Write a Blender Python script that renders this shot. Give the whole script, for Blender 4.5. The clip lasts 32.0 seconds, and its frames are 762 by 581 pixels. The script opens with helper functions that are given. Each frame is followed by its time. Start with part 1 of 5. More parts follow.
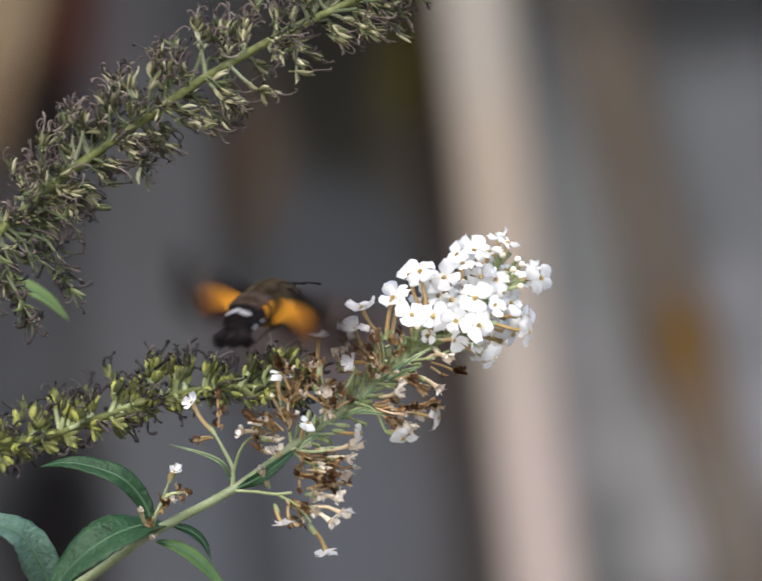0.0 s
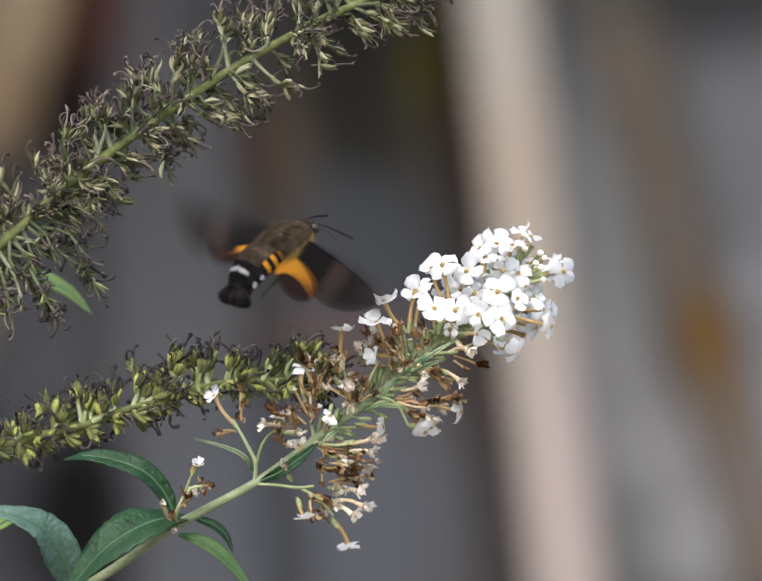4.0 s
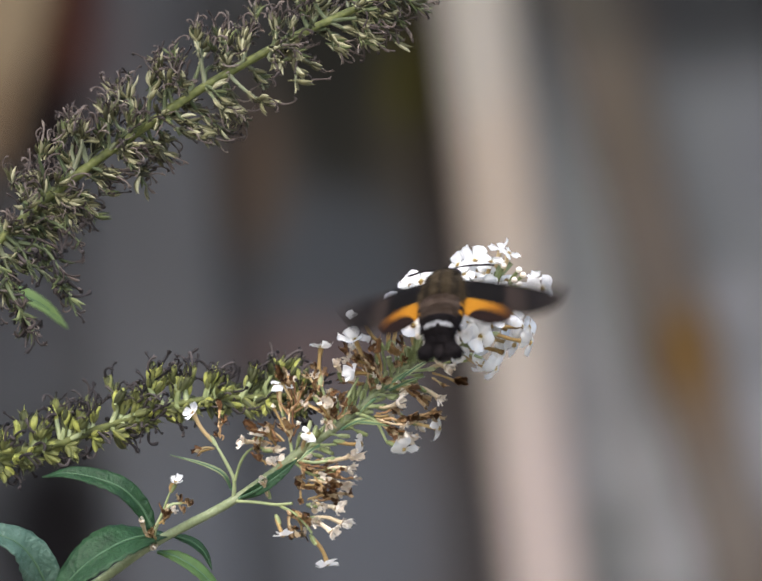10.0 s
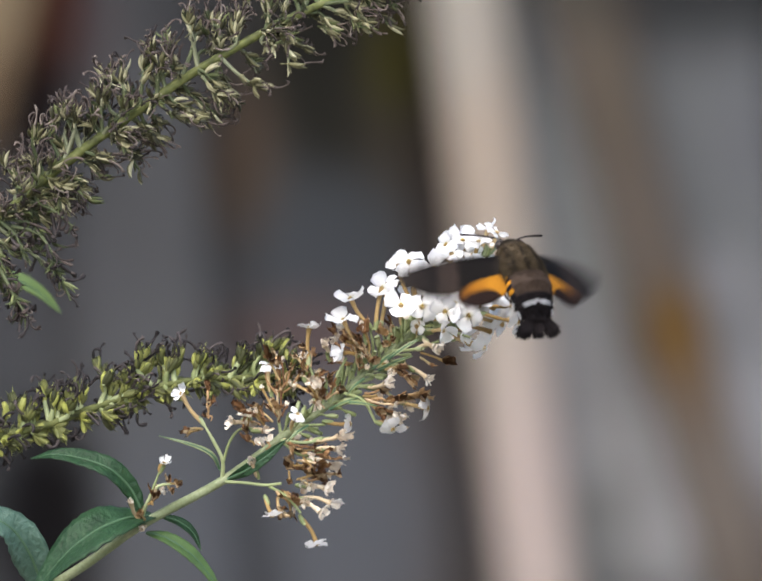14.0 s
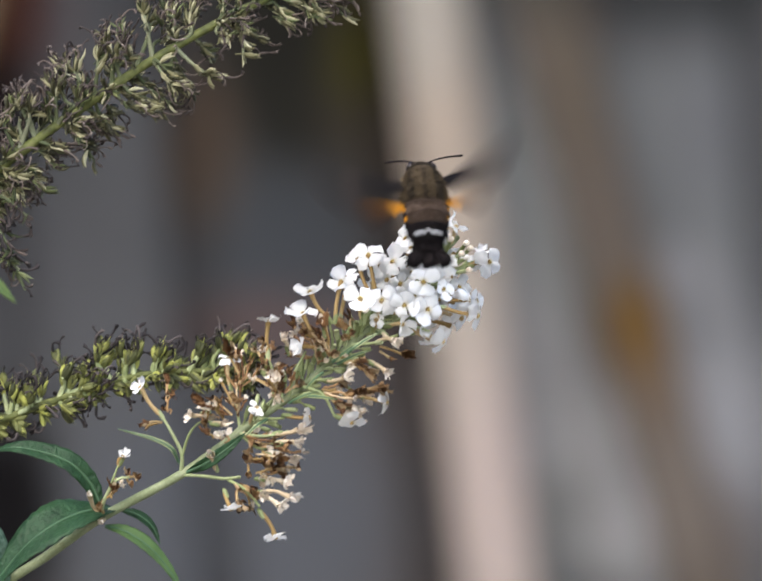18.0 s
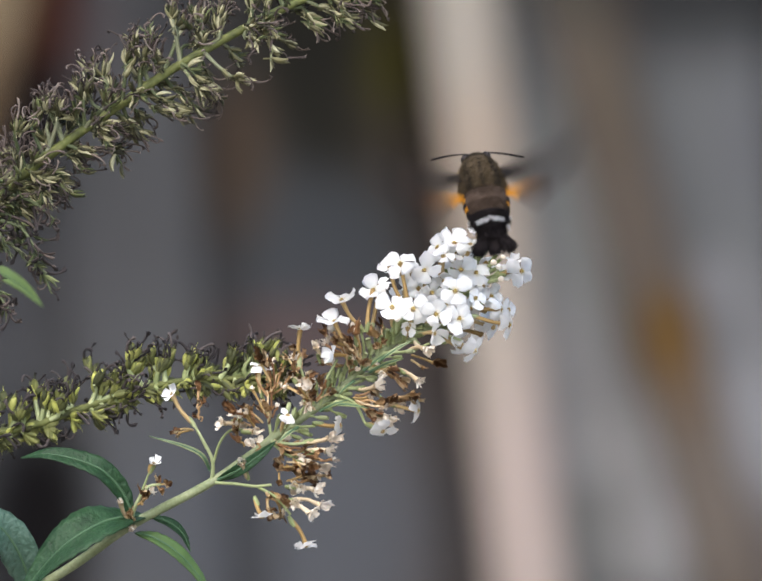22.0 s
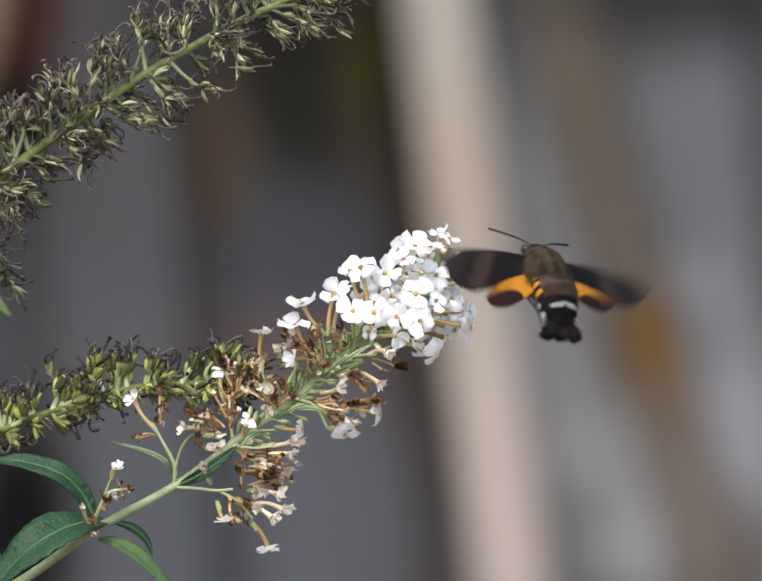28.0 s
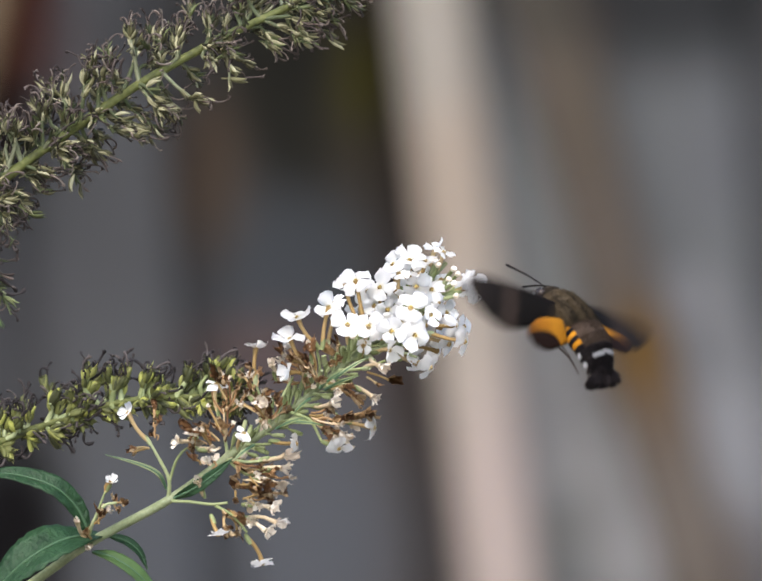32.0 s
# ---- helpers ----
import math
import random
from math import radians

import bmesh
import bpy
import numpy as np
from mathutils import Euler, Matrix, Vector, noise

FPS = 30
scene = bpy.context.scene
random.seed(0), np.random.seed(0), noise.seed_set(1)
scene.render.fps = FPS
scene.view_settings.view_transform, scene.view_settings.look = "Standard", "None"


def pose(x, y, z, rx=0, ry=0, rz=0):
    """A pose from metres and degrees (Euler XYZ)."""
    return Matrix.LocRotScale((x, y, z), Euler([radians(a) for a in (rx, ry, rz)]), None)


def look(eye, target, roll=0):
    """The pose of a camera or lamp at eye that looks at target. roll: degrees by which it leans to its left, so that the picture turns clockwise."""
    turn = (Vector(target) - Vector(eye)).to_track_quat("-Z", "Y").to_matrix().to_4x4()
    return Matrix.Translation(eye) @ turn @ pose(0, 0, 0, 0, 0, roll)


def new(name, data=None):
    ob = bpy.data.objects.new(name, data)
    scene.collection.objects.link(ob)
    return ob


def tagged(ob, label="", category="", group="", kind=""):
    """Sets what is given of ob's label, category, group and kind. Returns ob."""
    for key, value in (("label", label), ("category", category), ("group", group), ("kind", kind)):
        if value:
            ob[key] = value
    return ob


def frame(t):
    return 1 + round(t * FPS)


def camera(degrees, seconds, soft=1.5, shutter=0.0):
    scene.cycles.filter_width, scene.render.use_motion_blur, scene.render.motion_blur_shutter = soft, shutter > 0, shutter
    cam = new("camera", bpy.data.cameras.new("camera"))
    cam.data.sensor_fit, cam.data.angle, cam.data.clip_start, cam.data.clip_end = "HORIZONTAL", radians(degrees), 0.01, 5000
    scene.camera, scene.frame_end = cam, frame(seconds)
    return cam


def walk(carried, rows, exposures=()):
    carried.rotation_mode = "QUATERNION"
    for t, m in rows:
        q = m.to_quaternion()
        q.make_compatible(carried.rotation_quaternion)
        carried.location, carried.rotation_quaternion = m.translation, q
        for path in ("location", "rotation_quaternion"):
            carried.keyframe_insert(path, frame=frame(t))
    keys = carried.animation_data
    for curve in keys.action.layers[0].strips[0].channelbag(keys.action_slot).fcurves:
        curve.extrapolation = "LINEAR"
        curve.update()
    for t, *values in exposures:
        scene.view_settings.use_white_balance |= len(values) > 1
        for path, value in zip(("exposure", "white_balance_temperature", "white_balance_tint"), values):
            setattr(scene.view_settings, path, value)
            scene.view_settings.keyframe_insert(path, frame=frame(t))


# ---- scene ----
DEPTH, EYE = 1.5, 1.2  # metres from the eye to the flowers; the eye's height
cam = camera(5.984, 32.0, soft=1.75, shutter=1.0)
cam.data.dof.use_dof = True
cam.data.dof.focus_distance = DEPTH
cam.data.dof.aperture_fstop = 13.5
cam.data.dof.aperture_blades = 0
# seconds; millimetres to the right; turn to the left, upwards and lean to the right, in degrees
TURNS = [
    (0, 0.00, 0.0000, 0.0000, -0.0000),
    (0.5, 0.00, -0.1269, -0.0277, 0.1624),
    (1, 0.00, -0.0750, 0.0077, -0.0938),
    (1.5, 0.00, 0.0556, -0.0870, -0.2209),
    (2, 0.00, 0.0909, -0.0831, -0.1794),
    (2.5, 0.00, 0.1299, -0.1314, -0.0495),
    (3, 0.00, 0.1380, -0.0778, -0.0936),
    (3.5, 0.00, 0.1741, -0.0472, -0.0370),
    (5.5, 0.96, 0.2141, -0.0713, -0.1284),
    (6, 1.20, 0.0782, -0.0636, 0.2101),
    (6.5, 0.90, 0.0779, -0.0599, 0.3267),
    (7, 0.60, -0.0407, 0.0324, 0.0160),
    (7.5, 0.30, 0.0403, -0.0028, -0.2207),
    (8, 0.00, -0.0010, 0.0837, -0.1539),
    (8.5, 0.10, 0.0186, 0.0088, 0.2121),
    (9, 0.20, 0.0229, 0.1139, -0.1469),
    (9.5, 0.30, 0.0770, 0.0505, -0.1943),
    (10, 0.40, 0.0240, 0.0836, -0.0231),
    (10.5, 0.55, 0.0123, -0.0627, -0.0261),
    (11, 0.70, 0.0568, -0.1123, 0.0624),
    (11.5, 0.85, -0.0601, -0.1401, 0.1064),
    (12, 1.00, -0.0721, -0.0713, 0.0639),
    (12.5, 0.90, -0.1204, -0.0237, 0.0154),
    (13, 0.80, -0.1195, 0.0274, -0.0289),
    (13.5, 0.70, -0.1000, -0.0428, 0.1583),
    (14, 0.60, -0.0632, -0.0744, 0.2212),
    (14.5, 0.60, -0.0423, -0.2004, -0.1068),
    (16.5, 0.60, -0.0707, -0.1737, -0.0949),
    (17, 0.60, -0.1194, -0.1859, -0.0623),
    (17.5, 0.85, -0.2169, -0.2528, 0.0067),
    (18, 1.10, -0.3630, -0.1247, 0.1052),
    (18.5, 1.35, -0.3806, -0.0318, -0.1748),
    (19, 1.60, -0.3672, 0.0507, -0.3302),
    (19.5, 1.70, -0.3159, 0.0887, -0.1153),
    (20, 1.80, -0.2582, 0.0944, 0.0217),
    (20.5, 1.90, -0.2138, 0.0547, 0.1353),
    (21, 2.00, -0.1470, -0.0366, -0.0466),
    (21.5, 1.85, -0.1150, -0.1100, -0.0615),
    (22, 1.70, -0.0889, -0.0579, -0.2164),
    (22.5, 1.55, -0.1450, -0.0646, -0.1674),
    (23, 1.40, -0.1522, -0.0762, 0.1368),
    (23.5, 3.00, -0.1377, -0.1610, 0.2246),
    (24, 6.20, -0.2220, -0.1105, 0.1538),
    (24.5, 7.20, -0.2321, -0.1298, 0.1228),
    (25, 8.00, -0.2384, -0.0548, 0.0525),
    (25.5, 8.60, -0.2319, 0.0700, 0.1991),
    (27.5, 9.60, -0.0939, -0.0310, 0.0338),
    (28, 9.60, -0.0962, -0.0324, 0.2277),
    (28.5, 9.55, -0.0903, -0.1174, 0.1435),
    (29, 9.50, -0.0550, -0.1029, 0.0585),
    (29.5, 9.45, -0.0725, -0.1434, 0.2252),
    (30, 9.40, -0.0444, -0.1525, 0.3351),
    (30.5, 9.25, -0.1073, -0.1145, 0.1802),
    (31, 9.10, -0.0862, -0.0422, 0.1889),
    (31.5, 8.95, -0.1290, 0.0235, 0.1214),
    (32, 8.80, -0.1679, 0.0778, 0.0933),
]
walk(cam, [(t, pose(x * 0.001, 0, EYE, 90 + up, lean, turn)) for t, x, turn, up, lean in TURNS])

# ---- sky, sun ----
world = bpy.data.worlds.new("overcast_sky")
scene.world = world
world.use_nodes = True
wn = world.node_tree.nodes
sky = wn.new("ShaderNodeTexSky")
sky.sky_type, sky.sun_disc = "NISHITA", False
sky.sun_elevation, sky.sun_rotation = radians(52), radians(200)
sky.air_density, sky.dust_density = 1.0, 3.2
wn["Background"].inputs["Strength"].default_value = 0.165
world.node_tree.links.new(sky.outputs[0], wn["Background"].inputs["Color"])
sun = new("sun", bpy.data.lights.new("sun", "SUN"))
sun.data.energy, sun.data.angle, sun.data.color = 0.95, radians(85), (1.0, 0.99, 0.975)
sun.matrix_world = look((-0.3, -2.6, 4.6), (0, 1.5, 1.2))
scene.view_settings.exposure = 1.46

# ---- materials ----
def ramp(nt, stops, fac):
    r = nt.nodes.new("ShaderNodeValToRGB")
    while len(r.color_ramp.elements) < len(stops):
        r.color_ramp.elements.new(0.5)
    for e, (p, col) in zip(r.color_ramp.elements, stops):
        e.position, e.color = p, (*col, 1)
    nt.links.new(fac, r.inputs["Fac"])
    return r.outputs["Color"]


def noise_tex(nt, scale, detail=4.0, coords="Object", stretch=(1, 1, 1)):
    co = nt.nodes.new("ShaderNodeTexCoord")
    mp = nt.nodes.new("ShaderNodeMapping")
    mp.inputs["Scale"].default_value = stretch
    tx = nt.nodes.new("ShaderNodeTexNoise")
    tx.inputs["Scale"].default_value, tx.inputs["Detail"].default_value = scale, detail
    nt.links.new(co.outputs[coords], mp.inputs["Vector"])
    nt.links.new(mp.outputs[0], tx.inputs["Vector"])
    return tx.outputs["Fac"]


def chance(nt):
    """A number from 0 to 1, its own for each object and each loose piece of a mesh."""
    a, b, c = nt.nodes.new("ShaderNodeObjectInfo"), nt.nodes.new("ShaderNodeNewGeometry"), nt.nodes.new("ShaderNodeMath")
    nt.links.new(a.outputs["Random"], c.inputs[0])
    nt.links.new(b.outputs["Random Per Island"], c.inputs[1])
    f = nt.nodes.new("ShaderNodeMath")
    f.operation = "FRACT"
    nt.links.new(c.outputs[0], f.inputs[0])
    return f.outputs[0]


def mixed(nt, kind, fac, a, b):
    m = nt.nodes.new("ShaderNodeMix")
    m.data_type, m.blend_type = "RGBA", kind
    m.inputs[0].default_value = fac if isinstance(fac, float) else 0.5
    if not isinstance(fac, float):
        nt.links.new(fac, m.inputs[0])
    for sock, v in ((m.inputs[6], a), (m.inputs[7], b)):
        if isinstance(v, tuple):
            sock.default_value = (*v, 1)
        else:
            nt.links.new(v, sock)
    return m.outputs[2]


def material(name, stops, rough=0.6, grain=1500, coarse=250, bump=0.2, thin=0.0, own=0.0, stretch=(1, 1, 1), depth=0.0002, spec=0.25):
    """stops: colours from dark to light; own: how far each piece has a tone of its own; thin: light let through, as in a petal."""
    m = bpy.data.materials.new(name)
    m.use_nodes = True
    nt = m.node_tree
    p = nt.nodes["Principled BSDF"]
    fine, wide = noise_tex(nt, grain, 3, stretch=stretch), noise_tex(nt, coarse, 2, stretch=stretch)
    mx = nt.nodes.new("ShaderNodeMix")
    mx.inputs[0].default_value = 0.6
    nt.links.new(fine, mx.inputs[2])
    nt.links.new(wide, mx.inputs[3])
    fac = mx.outputs[0]
    if own:
        mo = nt.nodes.new("ShaderNodeMix")
        mo.inputs[0].default_value = own
        nt.links.new(fac, mo.inputs[2])
        nt.links.new(chance(nt), mo.inputs[3])
        fac = mo.outputs[0]
    col = ramp(nt, stops, fac)
    nt.links.new(col, p.inputs["Base Color"])
    p.inputs["Roughness"].default_value = rough
    p.inputs["Specular IOR Level"].default_value = spec
    if bump:
        b = nt.nodes.new("ShaderNodeBump")
        b.inputs["Strength"].default_value, b.inputs["Distance"].default_value = bump, depth
        nt.links.new(fine, b.inputs["Height"])
        nt.links.new(b.outputs[0], p.inputs["Normal"])
    if thin:
        t = nt.nodes.new("ShaderNodeBsdfTranslucent")
        nt.links.new(col, t.inputs["Color"])
        mix = nt.nodes.new("ShaderNodeMixShader")
        mix.inputs[0].default_value = thin
        nt.links.new(p.outputs[0], mix.inputs[1])
        nt.links.new(t.outputs[0], mix.inputs[2])
        nt.links.new(mix.outputs[0], nt.nodes["Material Output"].inputs["Surface"])
    return m


M_PETAL = material("white_petal", [(0.2, (0.83, 0.83, 0.828)), (0.8, (0.90, 0.90, 0.895))], 0.6, 900, 300, 0.15, thin=0.48)
# the petals turn yellow towards the throat
nt = M_PETAL.node_tree
co, flat, ln, near = (nt.nodes.new("ShaderNode" + k) for k in ("TexCoord", "VectorMath", "VectorMath", "MapRange"))
flat.operation, ln.operation, flat.inputs[1].default_value = "MULTIPLY", "LENGTH", (1, 1, 0)
nt.links.new(co.outputs["Object"], flat.inputs[0])
nt.links.new(flat.outputs[0], ln.inputs[0])
nt.links.new(ln.outputs["Value"], near.inputs[0])
near.inputs[1].default_value, near.inputs[2].default_value, near.inputs[3].default_value, near.inputs[4].default_value = 0.00035, 0.0009, 0.55, 0.0
yellowed = mixed(nt, "MIX", near.outputs[0], nt.nodes["Principled BSDF"].inputs["Base Color"].links[0].from_socket, (0.66, 0.53, 0.20))
nt.links.new(yellowed, nt.nodes["Principled BSDF"].inputs["Base Color"])
M_CREAM = material("cream_petal", [(0.2, (0.66, 0.55, 0.42)), (0.7, (0.88, 0.84, 0.77))], 0.6, 900, 300, 0.2, thin=0.25, own=0.4)
M_THROAT = material("yellow_throat", [(0.3, (0.22, 0.145, 0.030)), (0.7, (0.47, 0.36, 0.10))], 0.6, 1500, 400)
M_TUBE = material("tan_tube", [(0.15, (0.20, 0.125, 0.040)), (0.5, (0.33, 0.22, 0.085)), (0.85, (0.50, 0.39, 0.22))], 0.55, 1200, 300, 0.2, thin=0.15, own=0.5)
M_PALE_TUBE = material("pale_cream_tube", [(0.15, (0.34, 0.255, 0.15)), (0.5, (0.52, 0.42, 0.28)), (0.85, (0.72, 0.64, 0.50))], 0.55, 1200, 300, 0.2, thin=0.2, own=0.4)
M_DRY = material("withered_brown", [(0.1, (0.050, 0.021, 0.010)), (0.35, (0.17, 0.084, 0.034)), (0.6, (0.34, 0.212, 0.100)), (0.9, (0.60, 0.50, 0.34))], 0.75, 1300, 400, 0.5, own=0.6)
M_STEM = material("pale_green_stem", [(0.2, (0.082, 0.104, 0.047)), (0.5, (0.160, 0.188, 0.100)), (0.82, (0.29, 0.315, 0.205))], 0.65, 1800, 250, 0.4)
M_STALK = material("grey_green_stalk", [(0.1, (0.095, 0.117, 0.042)), (0.5, (0.20, 0.235, 0.105)), (0.9, (0.38, 0.42, 0.25))], 0.65, 1500, 300, 0.3, own=0.5)
M_DULL_STALK = material("dull_green_stalk", [(0.1, (0.030, 0.042, 0.016)), (0.5, (0.085, 0.10, 0.050)), (0.9, (0.19, 0.20, 0.13))], 0.65, 1500, 300, 0.4, own=0.6)
M_OLD_STEM = material("olive_stem", [(0.30, (0.016, 0.017, 0.008)), (0.40, (0.052, 0.060, 0.018)), (0.56, (0.092, 0.104, 0.030)), (0.82, (0.20, 0.20, 0.088))], 0.65, 900, 420, 0.6)
M_CAPSULE = material("seed_capsule", [(0.10, (0.01, 0.0105, 0.0052)), (0.34, (0.040, 0.039, 0.0165)), (0.62, (0.118, 0.112, 0.055)), (0.90, (0.36, 0.345, 0.22))], 0.6, 1500, 350, 0.4, own=0.75)
M_OLIVE_CAPSULE = material("olive_green_seed_capsule", [(0.10, (0.012, 0.0165, 0.006)), (0.40, (0.032, 0.040, 0.0150)), (0.72, (0.075, 0.090, 0.034)), (0.95, (0.21, 0.235, 0.10))], 0.6, 1500, 350, 0.4, own=0.7)
M_GREENCAP = material("green_seed_capsule", [(0.10, (0.016, 0.018, 0.008)), (0.38, (0.054, 0.060, 0.021)), (0.66, (0.138, 0.146, 0.044)), (0.93, (0.40, 0.42, 0.10))], 0.55, 1500, 350, 0.4, own=0.7)
M_HUSK = material("dark_dry_husk", [(0.1, (0.011, 0.008, 0.007)), (0.4, (0.034, 0.025, 0.022)), (0.7, (0.092, 0.072, 0.063)), (0.95, (0.25, 0.21, 0.18))], 0.8, 1500, 400, 0.4, own=0.6)
M_BLACK_HUSK = material("blackened_husk", [(0.1, (0.0084, 0.00672, 0.00756)), (0.5, (0.0235, 0.0193, 0.0193)), (0.9, (0.084, 0.0689, 0.0655))], 0.8, 1500, 400, 0.4, own=0.6)
M_LEAF = material("dark_green_leaf", [(0.25, (0.0060, 0.0215, 0.0075)), (0.5, (0.0130, 0.0420, 0.0150)), (0.72, (0.0270, 0.0680, 0.0290))], 0.5, 1000, 300, 0.9, thin=0.15, depth=0.0006)
M_PALE_LEAF = material("blue_green_leaf", [(0.25, (0.0255, 0.0578, 0.0391)), (0.5, (0.051, 0.0978, 0.0723)), (0.75, (0.102, 0.162, 0.128))], 0.42, 1000, 300, 0.9, thin=0.15, depth=0.0006)
M_LIME_LEAF = material("fresh_green_leaf", [(0.2, (0.13, 0.20, 0.055)), (0.7, (0.22, 0.31, 0.10))], 0.45, 500, 120, 0.3, thin=0.3)
M_MID_LEAF = material("mid_green_leaf", [(0.2, (0.035, 0.070, 0.020)), (0.7, (0.075, 0.135, 0.042))], 0.45, 900, 200, 0.5, thin=0.2)
M_RIB = material("leaf_rib", [(0.2, (0.0336, 0.0756, 0.0378)), (0.8, (0.0672, 0.122, 0.0672))], 0.55, 900, 200, 0.2)


# ---- tools ----
def S(u, v, d=0.0):
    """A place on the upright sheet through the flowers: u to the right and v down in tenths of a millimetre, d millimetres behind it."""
    k = 1e-4 * (1 + d * 0.001 / DEPTH)
    return Vector(((u - 784) * k, DEPTH + d * 0.001, EYE + (598 - v) * k))


def finish(name, bm, mats, smooth=True):
    me = bpy.data.meshes.new(name)
    bm.to_mesh(me)
    bm.free()
    for m in mats if isinstance(mats, (list, tuple)) else (mats,):
        me.materials.append(m)
    if smooth:
        me.polygons.foreach_set("use_smooth", [True] * len(me.polygons))
    return me


def thing(name, place, label, category, group="", kind=""):
    ob = new(name)
    ob.location = place
    ob.empty_display_size = 0.01
    return tagged(ob, label, category, group, kind)


def part(name, bm, mats, parent, label=""):
    ob = new(name, finish(name, bm, mats))
    ob.parent = parent
    return tagged(ob, label)


def piece(name, mesh, parent, m, label=""):
    ob = new(name, mesh)
    ob.parent = parent
    ob.matrix_basis = m
    return tagged(ob, label)


def glide(pts, n):
    """n + 1 points along a smooth curve through pts."""
    pts = [Vector(p) for p in pts]
    ext = [2 * pts[0] - pts[1], *pts, 2 * pts[-1] - pts[-2]]
    out = []
    for i in range(n + 1):
        s = i / n * (len(pts) - 1)
        k = min(int(s), len(pts) - 2)
        f = s - k
        a, b, c, d = ext[k:k + 4]
        out.append(0.5 * (2 * b + (c - a) * f + (2 * a - 5 * b + 4 * c - d) * f * f + (3 * b - a - 3 * c + d) * f ** 3))
    return out


def loft(bm, pts, radii, sides=6, mat=0, squash=1.0, up=None):
    """A tube through pts; radii: one for each point."""
    rings = []
    ref = Vector(up) if up else Vector((0.13, -1, 0.21))
    for i, p in enumerate(pts):
        t = (pts[min(i + 1, len(pts) - 1)] - pts[max(i - 1, 0)]).normalized()
        a = t.cross(ref).normalized()
        b = a.cross(t)
        r = radii[i]
        rings.append([bm.verts.new(p + a * math.cos(q) * r + b * math.sin(q) * r * squash) for q in (2 * math.pi * j / sides for j in range(sides))])
    for r0, r1 in zip(rings, rings[1:]):
        for j in range(sides):
            f = bm.faces.new((r0[j], r0[(j + 1) % sides], r1[(j + 1) % sides], r1[j]))
            f.material_index = mat
    for ring, flip in ((rings[0], True), (rings[-1], False)):
        f = bm.faces.new(ring[::-1] if not flip else ring)
        f.material_index = mat
    return rings


def along(origin, direction, up=(0.2, -1, 0.3), size=1.0):
    """A pose at origin whose own z points along direction."""
    z = Vector(direction).normalized()
    x = Vector(up).cross(z)
    if x.length < 1e-4:
        x = Vector((1, 0, 0.1)).cross(z)
    x.normalize()
    y = z.cross(x)
    m = Matrix((x, y, z)).transposed().to_4x4()
    return Matrix.Translation(origin) @ m @ Matrix.Scale(size, 4)


def rnd(a, b):
    return random.uniform(a, b)


class Heap:
    """Many small pieces joined into one mesh."""

    def __init__(self):
        self.v, self.f, self.n = [], [], 0

    def add(self, mesh, m):
        co = np.empty(len(mesh.vertices) * 3)
        mesh.vertices.foreach_get("co", co)
        a = np.array(m)
        self.v.append(co.reshape(-1, 3) @ a[:3, :3].T + a[:3, 3])
        self.f += [[i + self.n for i in p.vertices] for p in mesh.polygons]
        self.n += len(mesh.vertices)

    def build(self, name, mat, parent, label=""):
        me = bpy.data.meshes.new(name)
        me.from_pydata(np.concatenate(self.v).tolist(), [], self.f)
        me.materials.append(mat)
        me.polygons.foreach_set("use_smooth", [True] * len(me.polygons))
        ob = new(name, me)
        ob.parent = parent
        return tagged(ob, label, kind="stuff")


# ---- ground and fence ----
def board_material(name, stops, spots=(), rough=0.8):
    """Weathered timber with a grain along its length, and colour patches: (x, z, half width, half height, colour,
    strength) on the board's face.
    """
    m = material(name, stops, rough, 60, 9, 0.4, stretch=(3, 3, 0.35), depth=0.002, own=0.15, spec=0.04)
    nt = m.node_tree
    p = nt.nodes["Principled BSDF"]
    col = p.inputs["Base Color"].links[0].from_socket
    geo = nt.nodes.new("ShaderNodeNewGeometry")
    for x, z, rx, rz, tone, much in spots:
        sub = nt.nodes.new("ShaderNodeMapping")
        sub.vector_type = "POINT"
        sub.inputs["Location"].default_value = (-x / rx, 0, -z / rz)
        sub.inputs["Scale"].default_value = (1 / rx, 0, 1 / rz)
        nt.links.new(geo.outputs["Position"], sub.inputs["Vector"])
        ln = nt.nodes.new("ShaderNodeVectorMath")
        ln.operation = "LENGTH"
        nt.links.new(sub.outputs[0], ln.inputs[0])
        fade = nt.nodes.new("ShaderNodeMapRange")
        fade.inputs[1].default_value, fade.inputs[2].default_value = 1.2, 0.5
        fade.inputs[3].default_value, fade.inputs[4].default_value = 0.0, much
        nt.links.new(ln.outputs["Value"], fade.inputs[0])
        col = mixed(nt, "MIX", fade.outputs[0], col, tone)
    nt.links.new(col, p.inputs["Base Color"])
    return m


def box(bm, x0, x1, y0, y1, z0, z1, bevel=0.0):
    r = bmesh.ops.create_cube(bm, size=1)
    for v in r["verts"]:
        v.co = Vector((x0 + (v.co.x + 0.5) * (x1 - x0), y0 + (v.co.y + 0.5) * (y1 - y0), z0 + (v.co.z + 0.5) * (z1 - z0)))
    if bevel:
        bmesh.ops.bevel(bm, geom=list({e for v in r["verts"] for e in v.link_edges}), offset=bevel, segments=2, affect="EDGES", profile=0.5)


